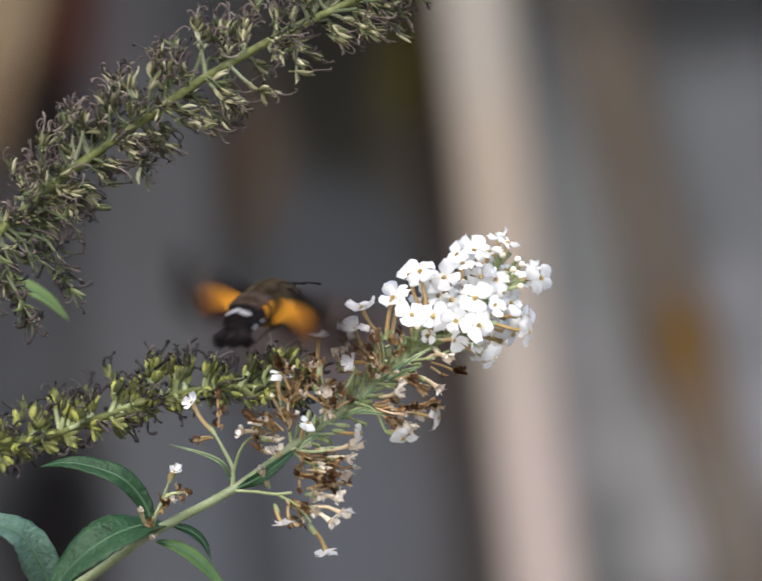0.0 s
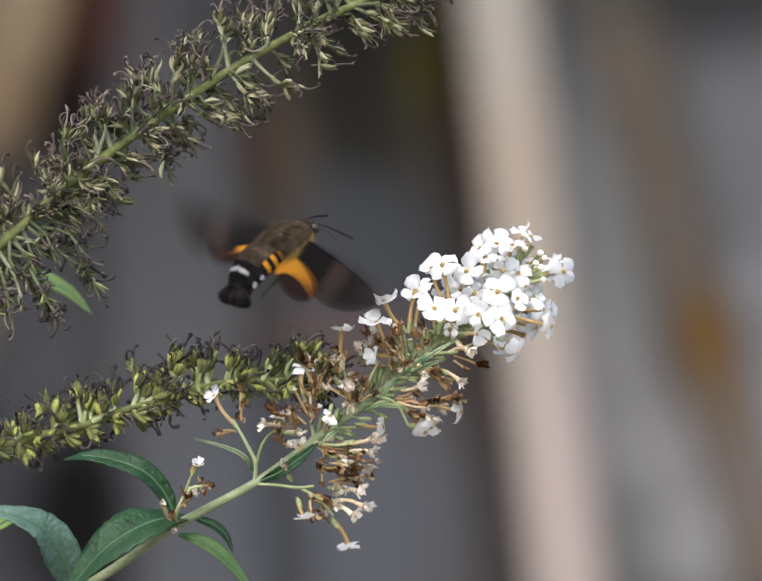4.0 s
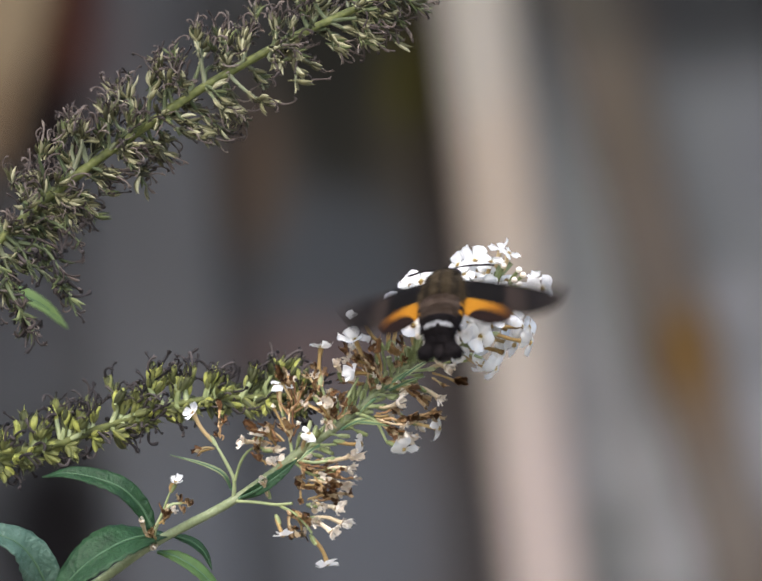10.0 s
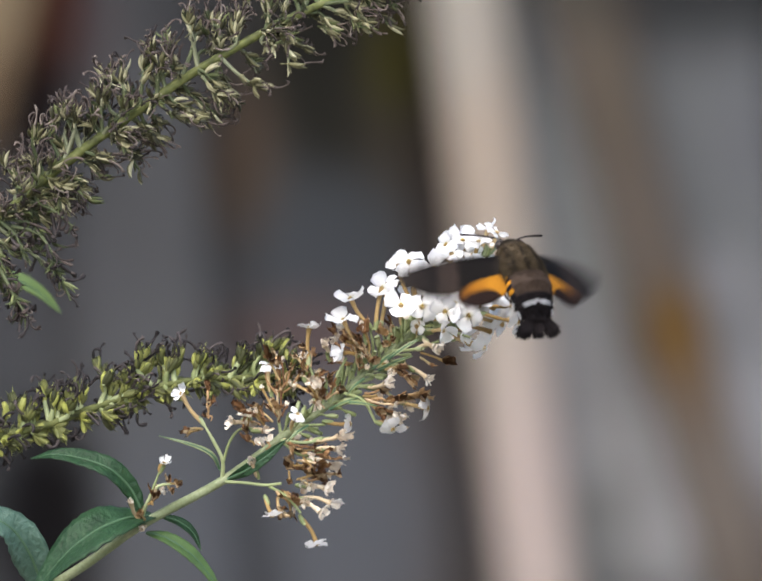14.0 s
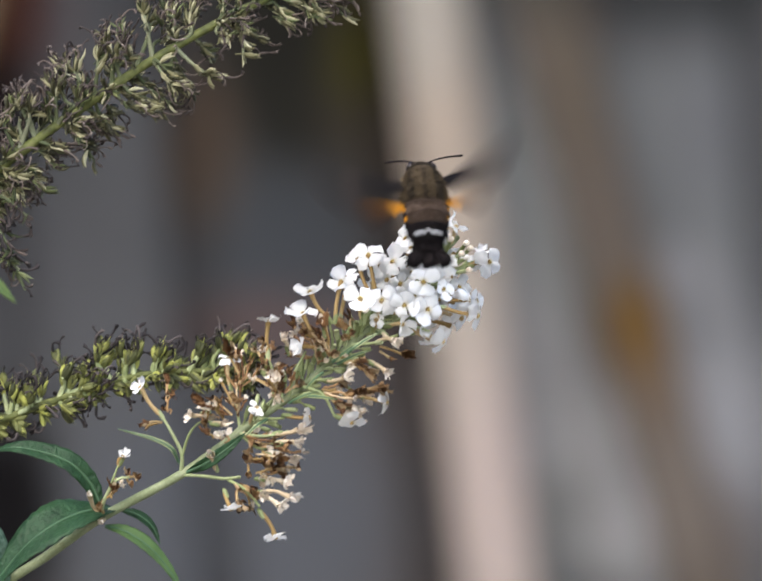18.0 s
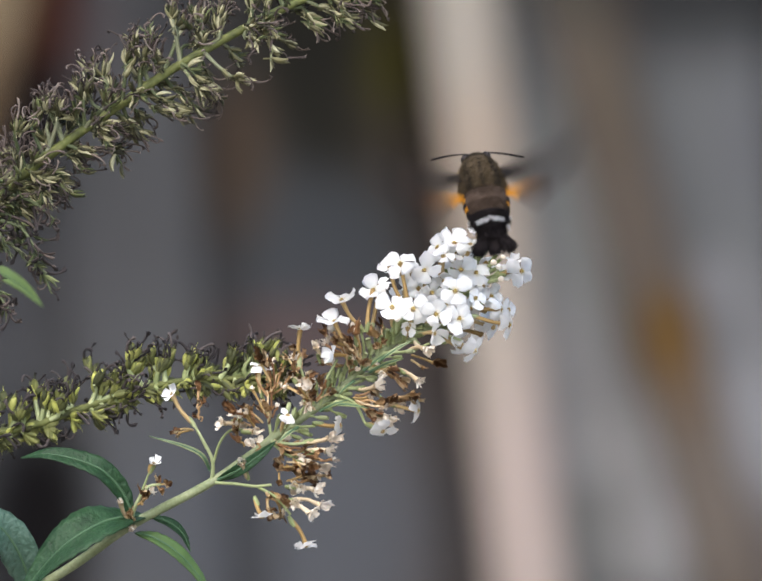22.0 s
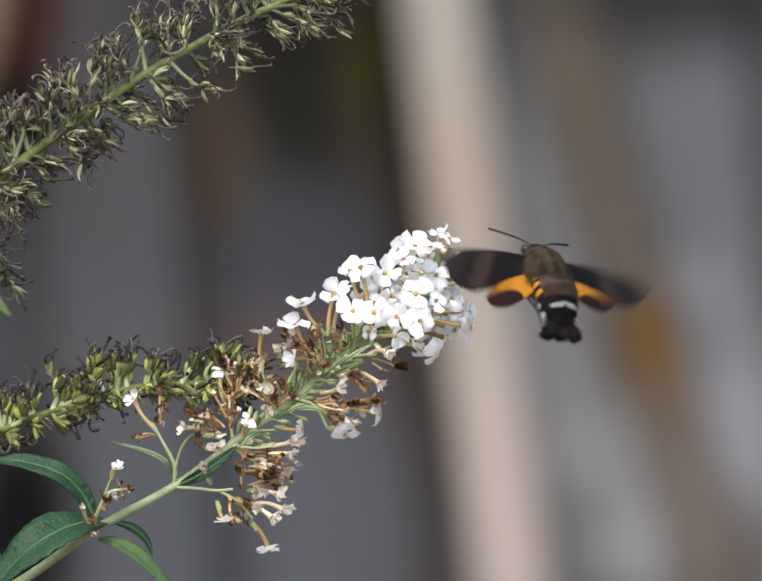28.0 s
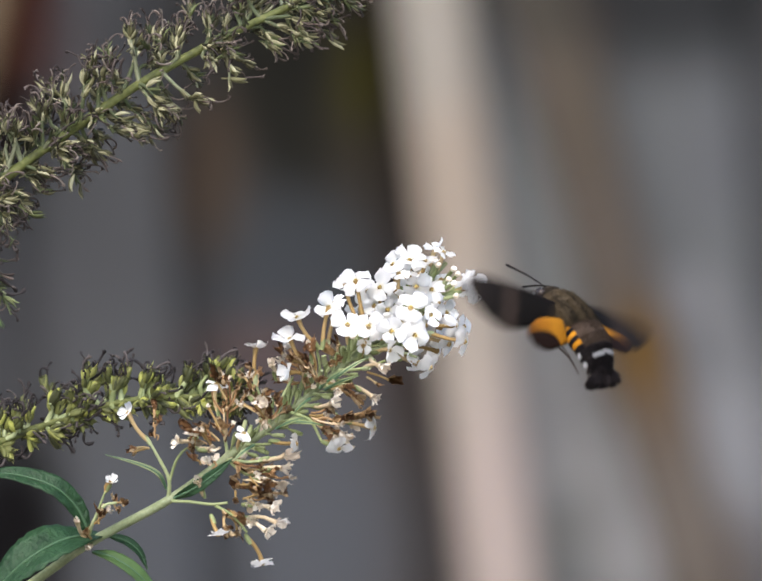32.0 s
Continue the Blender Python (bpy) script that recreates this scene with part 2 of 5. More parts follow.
M_SOIL = material("bare_soil", [(0.2, (0.121, 0.105, 0.0806)), (0.8, (0.242, 0.218, 0.177))], 0.95, 40, 3, 0.6, depth=0.01)
bm = bmesh.new()
bmesh.ops.create_grid(bm, x_segments=60, y_segments=60, size=200)
for v in bm.verts:
    v.co.z = 0.03 * noise.noise(v.co * 0.3) if abs(v.co.x) > 8 or v.co.y > 8 or v.co.y < -8 else 0.0
tagged(new("ground", finish("ground", bm, M_SOIL)), "bare dry garden soil below the shrub", "ground", kind="structure")

FENCE = 3.0   # metres from the eye to the fence
LEAN = 5.2    # degrees by which the fence's boards lean


def far(u, v, y=FENCE):
    """As S(), on the fence's face."""
    k = 1e-4 * y / DEPTH
    return ((u - 784) * k, EYE + (598 - v) * k)


def spot(u, v, ru, rv, tone, much):
    x, z = far(u, v)
    k = 1e-4 * FENCE / DEPTH
    return (x, z, ru * k, rv * k, tone, much)


GREY = [(0.2, (0.036, 0.0372, 0.0390)), (0.5, (0.045, 0.0463, 0.0487)), (0.85, (0.065, 0.0665, 0.0698))]
SLATE = [(0.2, (0.0323, 0.0331, 0.0355)), (0.5, (0.0403, 0.0411, 0.0444)), (0.85, (0.0581, 0.0589, 0.0637))]
BROWN = [(0.2, (0.0355, 0.0323, 0.0306)), (0.5, (0.0403, 0.0371, 0.0363)), (0.85, (0.0613, 0.0564, 0.054))]
PALE = [(0.2, (0.055, 0.058, 0.060)), (0.5, (0.072, 0.075, 0.077)), (0.85, (0.109, 0.112, 0.115))]
# dark patches; at u 865, 905 and 105 they are painted shade of gaps
DARK_PATCHES_AND_SHADE = [
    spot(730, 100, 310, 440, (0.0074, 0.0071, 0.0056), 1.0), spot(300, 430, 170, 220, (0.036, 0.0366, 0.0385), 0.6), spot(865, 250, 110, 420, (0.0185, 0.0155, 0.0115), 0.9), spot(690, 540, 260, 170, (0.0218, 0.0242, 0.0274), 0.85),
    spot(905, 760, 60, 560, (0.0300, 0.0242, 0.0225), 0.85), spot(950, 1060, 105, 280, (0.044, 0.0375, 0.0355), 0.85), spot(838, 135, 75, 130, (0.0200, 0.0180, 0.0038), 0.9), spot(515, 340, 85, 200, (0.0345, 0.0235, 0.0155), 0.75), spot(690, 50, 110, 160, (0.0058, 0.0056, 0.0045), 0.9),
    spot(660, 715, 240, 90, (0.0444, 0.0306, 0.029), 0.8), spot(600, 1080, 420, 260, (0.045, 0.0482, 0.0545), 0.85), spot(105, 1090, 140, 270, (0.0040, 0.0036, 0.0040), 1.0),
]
# mostly the right-hand boards: darker at the top, paler further down
LOW_PATCHES = [
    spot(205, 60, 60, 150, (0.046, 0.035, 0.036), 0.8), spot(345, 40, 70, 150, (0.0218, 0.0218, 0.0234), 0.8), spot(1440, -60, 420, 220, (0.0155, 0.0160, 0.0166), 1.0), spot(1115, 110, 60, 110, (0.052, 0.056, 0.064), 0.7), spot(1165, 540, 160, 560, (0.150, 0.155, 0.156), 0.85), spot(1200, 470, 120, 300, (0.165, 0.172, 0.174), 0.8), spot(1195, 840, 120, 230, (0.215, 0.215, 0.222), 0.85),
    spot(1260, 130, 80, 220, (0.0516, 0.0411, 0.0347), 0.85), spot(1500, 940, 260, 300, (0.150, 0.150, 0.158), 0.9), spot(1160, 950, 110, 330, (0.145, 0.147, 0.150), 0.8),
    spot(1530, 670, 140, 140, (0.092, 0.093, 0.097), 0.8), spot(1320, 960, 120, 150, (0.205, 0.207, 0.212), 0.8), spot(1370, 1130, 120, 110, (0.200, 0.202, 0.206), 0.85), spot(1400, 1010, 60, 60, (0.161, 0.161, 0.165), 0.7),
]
PALE_PATCHES = [
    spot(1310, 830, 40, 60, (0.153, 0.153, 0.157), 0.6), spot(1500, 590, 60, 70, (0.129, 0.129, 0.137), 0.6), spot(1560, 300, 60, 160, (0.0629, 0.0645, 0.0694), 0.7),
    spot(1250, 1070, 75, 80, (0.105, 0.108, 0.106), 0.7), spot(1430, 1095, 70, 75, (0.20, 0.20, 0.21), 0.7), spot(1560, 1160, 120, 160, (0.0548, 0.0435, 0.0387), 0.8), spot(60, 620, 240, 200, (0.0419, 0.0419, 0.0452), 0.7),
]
SPOTS = DARK_PATCHES_AND_SHADE + LOW_PATCHES + PALE_PATCHES
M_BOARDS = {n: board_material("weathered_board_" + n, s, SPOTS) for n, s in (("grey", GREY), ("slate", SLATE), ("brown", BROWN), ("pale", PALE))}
fence = thing("fence", (0, FENCE, 0), "weathered grey timber fence with patchy boards, behind the shrub", "fence")
k = 1e-4 * FENCE / DEPTH
EDGES = [(-7100 + 525 * i, ("grey", "slate", "brown")[i % 3]) for i in range(8)] + [(-2900, "grey"), (-2300, "brown"), (-1700, "grey"), (-1150, "slate"), (-640, "grey"), (-160, "grey"), (190, "grey"), (430, "slate"), (570, "slate"), (872, "brown"), (1000, "pale"), (1110, "pale"), (1340, "pale"),
         (1620, "grey"), (2100, "pale"), (2600, "brown"), (3200, "grey"), (3800, "grey")] + [(4300 + 525 * i, ("pale", "grey", "slate")[i % 3]) for i in range(8)]
for i, ((u0, tone), (u1, _)) in enumerate(zip(EDGES, EDGES[1:])):
    bm = bmesh.new()
    w = (u1 - u0) * k
    box(bm, -w / 2 - 0.004, w / 2 + 0.004, 0, 0.018, -1.25, 1.0, 0.002)
    x, z = far((u0 + u1) / 2, 598)
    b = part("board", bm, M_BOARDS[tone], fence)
    b.matrix_basis = Matrix.Translation((x, 0.019 * (i % 2), EYE)) @ Matrix.Rotation(radians(-LEAN), 4, "Y")
for z in (0.45, 1.95):
    bm = bmesh.new()
    box(bm, -1.45, 1.45, 0.039, 0.08, z - 0.04, z + 0.04, 0.003)
    part("rail", bm, M_BOARDS["brown"], fence)

# the pale post before the fence, the rusty bar and the two slats that lean on it
def leaning(name, label, category, u0, v0, u1, v1, wide, deep, y, mats, bev=0.004, short=False):
    """An upright of timber or metal whose middle runs from (u0, v0) above to (u1, v1) below, carried on to the ground unless it is short."""
    (xa, za), (xb, zb) = far(u0, v0, y), far(u1, v1, y)
    top, foot = Vector((xa, y, za)), Vector((xb, y, zb)) if short else Vector((xa + (xb - xa) * za / (za - zb), y, 0))
    length = (top - foot).length
    ob = thing(name, foot, label, category)
    bm = bmesh.new()
    w = wide * 1e-4 * y / DEPTH / 2
    box(bm, -w, w, 0, deep, 0, length, bev)
    bmesh.ops.subdivide_edges(bm, edges=[e for e in bm.edges if e.calc_length() > 0.5], cuts=12, use_grid_fill=True)
    for v in bm.verts:
        v.co.x += 0.0015 * noise.noise(Vector((0, 0, v.co.z * 6)) + foot)
    p = part("shaft", bm, mats, ob)
    d = (top - foot).normalized()
    p.matrix_basis = Matrix.Rotation(math.atan2(d.x, d.z), 4, "Y")
    bm = bmesh.new()
    box(bm, -w * 0.98, w * 0.98, 0.002, deep - 0.002, length, length + 0.006, 0.002)
    q = part("top_end", bm, mats, ob)
    q.matrix_basis = p.matrix_basis
    return ob


M_POST = board_material("pale_peeled_wood", [(0.2, (0.150, 0.130, 0.107)), (0.5, (0.200, 0.174, 0.148)), (0.85, (0.246, 0.221, 0.197))], [spot(1010, 380, 90, 230, (0.193, 0.152, 0.117), 0.5), spot(955, 60, 110, 190, (0.182, 0.172, 0.152), 0.6), spot(1110, 1060, 110, 330, (0.228, 0.187, 0.171), 0.8)])
M_RUST = board_material("rusty_iron", [(0.2, (0.037, 0.0305, 0.0255)), (0.5, (0.049, 0.0405, 0.0335)), (0.85, (0.066, 0.055, 0.0455))], [spot(1405, 712, 78, 120, (0.058, 0.0325, 0.009), 1.0), spot(1450, 830, 80, 120, (0.0685, 0.0484, 0.0323), 0.6), spot(1500, 1040, 110, 190, (0.074, 0.063, 0.054), 0.85), spot(1285, 150, 80, 230, (0.050, 0.041, 0.031), 0.8), spot(1225, 0, 130, 110, (0.030, 0.027, 0.022), 0.9)])
# both slats turn nearly black towards the lower end
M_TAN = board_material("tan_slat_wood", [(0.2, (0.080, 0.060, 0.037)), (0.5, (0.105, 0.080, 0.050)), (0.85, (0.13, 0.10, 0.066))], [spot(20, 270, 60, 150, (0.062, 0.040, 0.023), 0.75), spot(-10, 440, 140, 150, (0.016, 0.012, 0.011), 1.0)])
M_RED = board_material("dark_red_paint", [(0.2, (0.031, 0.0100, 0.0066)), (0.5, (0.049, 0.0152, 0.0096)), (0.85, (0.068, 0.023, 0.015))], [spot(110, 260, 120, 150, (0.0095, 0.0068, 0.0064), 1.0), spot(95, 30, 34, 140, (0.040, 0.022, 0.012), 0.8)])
leaning("wooden_post", "pale peeled wooden post, leaning a little before a grey fence", "post", 897, -700, 1124, 1196, 160, 0.03, FENCE - 0.031, M_POST, 0.008)
leaning("rusty_bar", "rusty brown iron bar leaning against the fence", "metal bar", 1140, -250, 1520, 1130, 150, 0.008, FENCE - 0.035, M_RUST)
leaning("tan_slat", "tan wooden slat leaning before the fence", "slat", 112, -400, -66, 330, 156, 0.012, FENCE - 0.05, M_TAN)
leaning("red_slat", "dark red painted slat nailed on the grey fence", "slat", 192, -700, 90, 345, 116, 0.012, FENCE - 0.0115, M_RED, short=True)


# ---- meshes that the sprays share ----
def corolla(kind, seed):
    """Four rounded, slightly ruffled petals, in millimetres; kind: 0 flat, 1 cupped, 2 bent back, 3 half shut."""
    rng = random.Random(seed)
    bm = bmesh.new()
    lift = (0.15, 0.8, -0.45, 1.25)[kind]
    n, c = 7, 6
    for q in range(4):
        a = q * math.pi / 2 + rng.uniform(-0.16, 0.16)
        size, tip, twist = rng.uniform(0.85, 1.15), lift + rng.uniform(-0.5, 0.5), rng.uniform(-0.3, 0.3)
        lop, roll = rng.uniform(-0.3, 0.3), rng.uniform(-0.3, 0.7)
        if q == seed % 5:
            tip += rng.choice((-0.9, 0.9))
        grid = []
        for i in range(n + 1):
            r = i / n
            half = (0.33 + 1.13 * math.sin(math.pi * 0.60 * r ** 0.95) ** 1.15) * size
            line = []
            for j in range(c + 1):
                e = 2 * j / c - 1
                x = 0.25 + r * 2.55 * size - 0.78 * size * (e * e) * r * r - 0.10 * r ** 3 * math.cos(9 * e + q + seed)
                y = (e + lop * r * r * 0.4) * half * (1 + 0.06 * math.sin(7 * r + q * 2 + seed))
                z = tip * r * r * 1.5 - (0.34, -0.15, 0.30, -0.25)[kind] * e * e * (0.3 + r) + 0.16 * math.sin(3.4 * e + seed + q) * r * r + twist * e * r - roll * max(0, r - 0.55) ** 2 * 3
                line.append(bm.verts.new((x * math.cos(a) - y * math.sin(a), x * math.sin(a) + y * math.cos(a), z + 0.05 * (q % 2))))
            grid.append(line)
        for i in range(n):
            for j in range(c):
                bm.faces.new((grid[i][j], grid[i + 1][j], grid[i + 1][j + 1], grid[i][j + 1]))
    for v in bm.verts:
        p = v.co * 0.8 + Vector((seed * 3.1, 0, 0))
        v.co += Vector((noise.noise(p), noise.noise(p + Vector((5, 2, 9))), 1.2 * noise.noise(p + Vector((1, 7, 4))))) * 0.26 * min(1, v.co.xy.length / 1.5)
    bmesh.ops.solidify(bm, geom=bm.faces[:], thickness=0.12)
    bmesh.ops.recalc_face_normals(bm, faces=bm.faces)
    bmesh.ops.scale(bm, vec=(0.001,) * 3, verts=bm.verts)
    return bm


def unit_tube(bend, seed, crumple=0.0):
    """A corolla tube one long, from its calyx at the origin to its mouth."""
    rng = random.Random(seed)
    bm = bmesh.new()
    pts = [Vector((bend * math.sin(i / 7 * math.pi) * 0.5 + crumple * rng.uniform(-1, 1), crumple * rng.uniform(-1, 1), i / 7)) for i in range(8)]
    loft(bm, pts, [r * (1 + crumple * 2 * rng.uniform(-1, 1)) for r in (0.075, 0.085, 0.08, 0.075, 0.075, 0.08, 0.095, 0.115)], 7)
    return bm


def capsule_bm(seed):
    """A dry spindle-shaped seed capsule, its two halves parting at the tip, about 3 mm long."""
    rng = random.Random(seed)
    bm = bmesh.new()
    bend, fat = rng.uniform(-0.9, 0.9), rng.uniform(0.60, 0.98)
    for half in (-1, 1):
        open_tip = rng.uniform(0.10, 0.65)
        pts = [Vector((half * (0.10 + open_tip * (i / 6) ** 3), bend * math.sin(i / 6 * 2.2), 2.8 * i / 6)) for i in range(7)]
        loft(bm, pts, [r * fat for r in (0.10, 0.26, 0.36, 0.36, 0.28, 0.17, 0.04)], 6)
    loft(bm, [Vector((0, 0, -1.2)), Vector((0, 0, -0.5)), Vector((0, 0, 0.1))], [0.12, 0.12, 0.14], 5)
    bmesh.ops.scale(bm, vec=(0.001,) * 3, verts=bm.verts)
    return bm


def pod_bm(seed):
    """A plump green seed capsule, about 3 mm long, its two halves just parting."""
    rng = random.Random(seed)
    bm = bmesh.new()
    bend = rng.uniform(-0.5, 0.5)
    for half in (-1, 1):
        pts = [Vector((half * (0.16 + 0.10 * (i / 6) ** 3), bend * math.sin(i / 6 * 2.0), 2.5 * i / 6)) for i in range(7)]
        loft(bm, pts, [0.16, 0.38, 0.48, 0.50, 0.46, 0.36, 0.16], 7)
    loft(bm, [Vector((0.1, bend * 0.9, 2.3)), Vector((0.15, bend, 2.9)), Vector((0.3, bend + 0.1, 3.3))], [0.10, 0.06, 0.03], 4)
    bmesh.ops.scale(bm, vec=(0.001,) * 3, verts=bm.verts)
    return bm


def husk_bm(seed, fat=1.0):
    """A withered, curling flower that still hangs on, 4 to 5 mm long."""
    rng = random.Random(seed)
    bm = bmesh.new()
    a, c = rng.uniform(0, 6.28), rng.uniform(0.12, 0.78)
    p, d, pts = Vector((0, 0, 0)), Vector((0, 0, 1)), []
    axis = Vector((math.cos(a), math.sin(a), rng.uniform(-0.3, 0.3)))
    for i in range(9):
        pts.append(p.copy())
        d = Matrix.Rotation(c * rng.uniform(0.2, 1.4) * (i / 6), 3, axis) @ d
        p += d * rng.uniform(0.45, 0.62)
    loft(bm, pts, [rng.uniform(0.75, 1.25) * r * fat for r in (0.14, 0.18, 0.17, 0.14, 0.14, 0.13, 0.17, 0.24, 0.06)], 5)
    for _ in range(2):
        e = pts[-2] + Vector([rng.uniform(-0.7, 0.7) for _ in range(3)])
        loft(bm, [pts[-3], pts[-2] * 0.4 + e * 0.6, e], [0.09, 0.10, 0.03], 4)
    bmesh.ops.scale(bm, vec=(0.001,) * 3, verts=bm.verts)
    return bm


def withered_bm(seed, low=0.3, high=0.6):
    """A crumpled, half-shut corolla, about 3 mm across."""
    rng = random.Random(seed)
    bm = corolla(3, seed)
    wx, wy = rng.uniform(low, high), rng.uniform(low, high)
    for v in bm.verts:
        q = v.co * 750 + Vector((seed, 0, 0))
        push = Vector((noise.noise(q), noise.noise(q + Vector((7, 3, 1))), noise.noise(q + Vector((1, 9, 5)))))
        v.co = Vector((v.co.x * wx, v.co.y * wy, v.co.z * 1.25)) + push * 0.0008
    return bm


COROLLAS = [[finish("corolla", corolla(kd, 11 * kd + i), M_PETAL) for i in range(9)] for kd in range(4)]
CREAMS = [finish("corolla", withered_bm(70 + i, 0.55, 0.95), M_CREAM) for i in range(5)]
TUBES = [finish("tube", unit_tube(b, i), M_TUBE) for i, b in enumerate((0.12, -0.1, 0.2, 0.0))]
PALE_TUBES = [finish("tube", unit_tube(b, 50 + i, 0.015), M_PALE_TUBE) for i, b in enumerate((0.15, -0.15, 0.25))]
DRY_TUBES = [finish("tube", unit_tube(b, 30 + i, 0.04), M_DRY) for i, b in enumerate((0.3, -0.35, 0.2, 0.45, -0.2))]
WITHERED = [finish("withered_corolla", withered_bm(i), M_DRY) for i in range(6)]
CAPSULES = [finish("seed_capsule", capsule_bm(i), M_OLIVE_CAPSULE if i % 4 == 3 else M_CAPSULE) for i in range(9)]
GREENCAPS = [finish("seed_capsule", pod_bm(20 + i), M_GREENCAP) for i in range(8)]
BLACK_HUSKS = [finish("dry_husk", husk_bm(40 + i, 1.8), M_BLACK_HUSK) for i in range(8)]
HUSKS = [finish("dry_husk", husk_bm(i, 1.25), M_HUSK) for i in range(10)]
bm = bmesh.new()
bmesh.ops.create_uvsphere(bm, u_segments=10, v_segments=6, radius=0.00026)
for v in bm.verts:
    v.co.z *= 0.35 if v.co.xy.length > 0.0003 else -0.2
EYE_MESH = finish("throat", bm, M_THROAT)
bm = bmesh.new()
loft(bm, [Vector((0, 0, z)) for z in (0, 0.3, 0.7, 1.0)], [0.10, 0.16, 0.17, 0.13], 6)
CALYX = finish("calyx", bm, M_STALK)
bm = bmesh.new()
loft(bm, [Vector((0.03 * math.sin(z * 5), 0, z)) for z in (-0.1, 0.1, 0.45, 0.75, 0.93, 1.0)], [0.07, 0.16, 0.24, 0.24, 0.15, 0.03], 8)
BUD = finish("bud", bm, M_CREAM)


def floret(owner, u, v, d, bu, bv, bd, face, size=1.0, kind=0, cream=False):
    """An open flower: its face at (u, v, d) looks along face (right, away, up), its tube comes from (bu, bv, bd)."""
    o = owner.location
    tip, base = S(u, v, d) - o, S(bu, bv, bd) - o
    n = Vector(face).normalized()
    tip = tip - n * 0.0006 * size   # the petals reach forward of the throat
    mesh = random.choice(CREAMS) if cream else random.choice(COROLLAS[kind])
    m = along(tip, n, up=(rnd(-1, 1), rnd(-1, 1), rnd(-1, 1)), size=size * (0.95 if cream else 1.07))
    f = piece("floret", mesh, owner, m, "browning cream flower" if cream else "")
    mi = m.inverted()
    way = tip - base
    piece("tube", random.choice(PALE_TUBES if cream else TUBES), f, mi @ along(base, way) @ Matrix.Diagonal((0.0054, 0.0054, way.length, 1)))
    piece("calyx", CALYX, f, mi @ along(base - way * 0.12, way) @ Matrix.Diagonal((0.0032, 0.0032, 0.0024, 1)))
    if not cream:
        piece("throat", EYE_MESH, f, Matrix.Translation((0, 0, 0.00018)))
    return f


def withered(owner, u, v, d, bu, bv, bd, size=1.0, fresh=0.4):
    o = owner.location
    tip, root = S(u, v, d) - o, S(bu, bv, bd) - o
    base = root.lerp(tip, rnd(0.05, 0.5))
    way = tip - base
    m = along(tip, way + Vector((rnd(-1, 1), rnd(-1, 1), rnd(-1, 1))) * way.length * 0.5, up=(rnd(-1, 1), rnd(-1, 1), rnd(-1, 1)), size=size)
    pale = random.random() < fresh
    f = piece("withered_floret", random.choice(CREAMS if pale else WITHERED), owner, m @ Matrix.Scale(0.7 if pale else 1.0, 4))
    m = m @ Matrix.Scale(0.7 if pale else 1.0, 4)
    piece("tube", random.choice(DRY_TUBES if random.random() < 0.6 else TUBES), f, m.inverted() @ along(base, way, up=(rnd(-1, 1), rnd(-1, 1), rnd(-1, 1))) @ Matrix.Diagonal((0.0030, 0.0030, way.length, 1)))
    return f


def stalk(owner, pts, r0, r1, mat=None, name="stalk", sides=7, n=10):
    bm = bmesh.new()
    path = glide([S(*p) - owner.location for p in pts], n)
    loft(bm, path, [(r0 + (r1 - r0) * i / n) * 0.66e-4 * (1 + 0.08 * noise.noise(path[i] * 400)) for i in range(n + 1)], sides)
    return part(name, bm, mat or M_STALK, owner)


def leaf(owner, pts, width, facing, mat, fold=0.25, wave=0.03, label="", name="leaf"):
    """A lance-shaped leaf along pts, width tenths of a millimetre at its widest; facing: where its upper face looks."""
    n = 22
    path = glide([S(*p) - owner.location for p in pts], n)
    bm = bmesh.new()
    up0 = Vector(facing).normalized()
    top, low = [], []
    for i, p in enumerate(path):
        s = i / n
        t = (path[min(i + 1, n)] - path[max(i - 1, 0)]).normalized()
        side = t.cross(up0).normalized()
        up = side.cross(t)
        half = width * 0.5e-4 * (math.sin(math.pi * min(1, s * 0.97 + 0.03) ** 0.85) ** 0.9 + 0.02)
        a, b = [], []
        for j in range(-4, 5):
            q = j / 4
            h = fold * abs(q) * half + wave * half * math.sin(s * 17 + 2.2 * (j > 0)) * q * q + 0.03 * half * math.cos(s * 70 + j) * (abs(q) > 0.2)
            w = half * q * (1 + 0.05 * math.sin(s * 60) * (abs(j) == 4))
            a.append(bm.verts.new(p + side * w + up * h))
            b.append(bm.verts.new(p + side * w + up * (h - 0.00022)))
        top.append(a)
        low.append(b)
    for i in range(n):
        for j in range(8):
            bm.faces.new((top[i][j], top[i][j + 1], top[i + 1][j + 1], top[i + 1][j]))
            bm.faces.new((low[i][j], low[i + 1][j], low[i + 1][j + 1], low[i][j + 1]))
        for j, flip in ((0, 1), (8, 0)):
            quad = (top[i][j], top[i + 1][j], low[i + 1][j], low[i][j])
            bm.faces.new(quad if flip else quad[::-1])
    for i, flip in ((0, 0), (n, 1)):
        for j in range(8):
            quad = (top[i][j], low[i][j], low[i][j + 1], top[i][j + 1])
            bm.faces.new(quad if flip else quad[::-1])
    bmesh.ops.recalc_face_normals(bm, faces=bm.faces)
    ob = part(name, bm, mat, owner, label)
    bm = bmesh.new()
    loft(bm, [p + up0 * 0.00004 for p in path], [0.00030 * (1 - i / n) + 0.00006 for i in range(n + 1)], 5)
    part("midrib", bm, M_RIB, ob)
    return ob


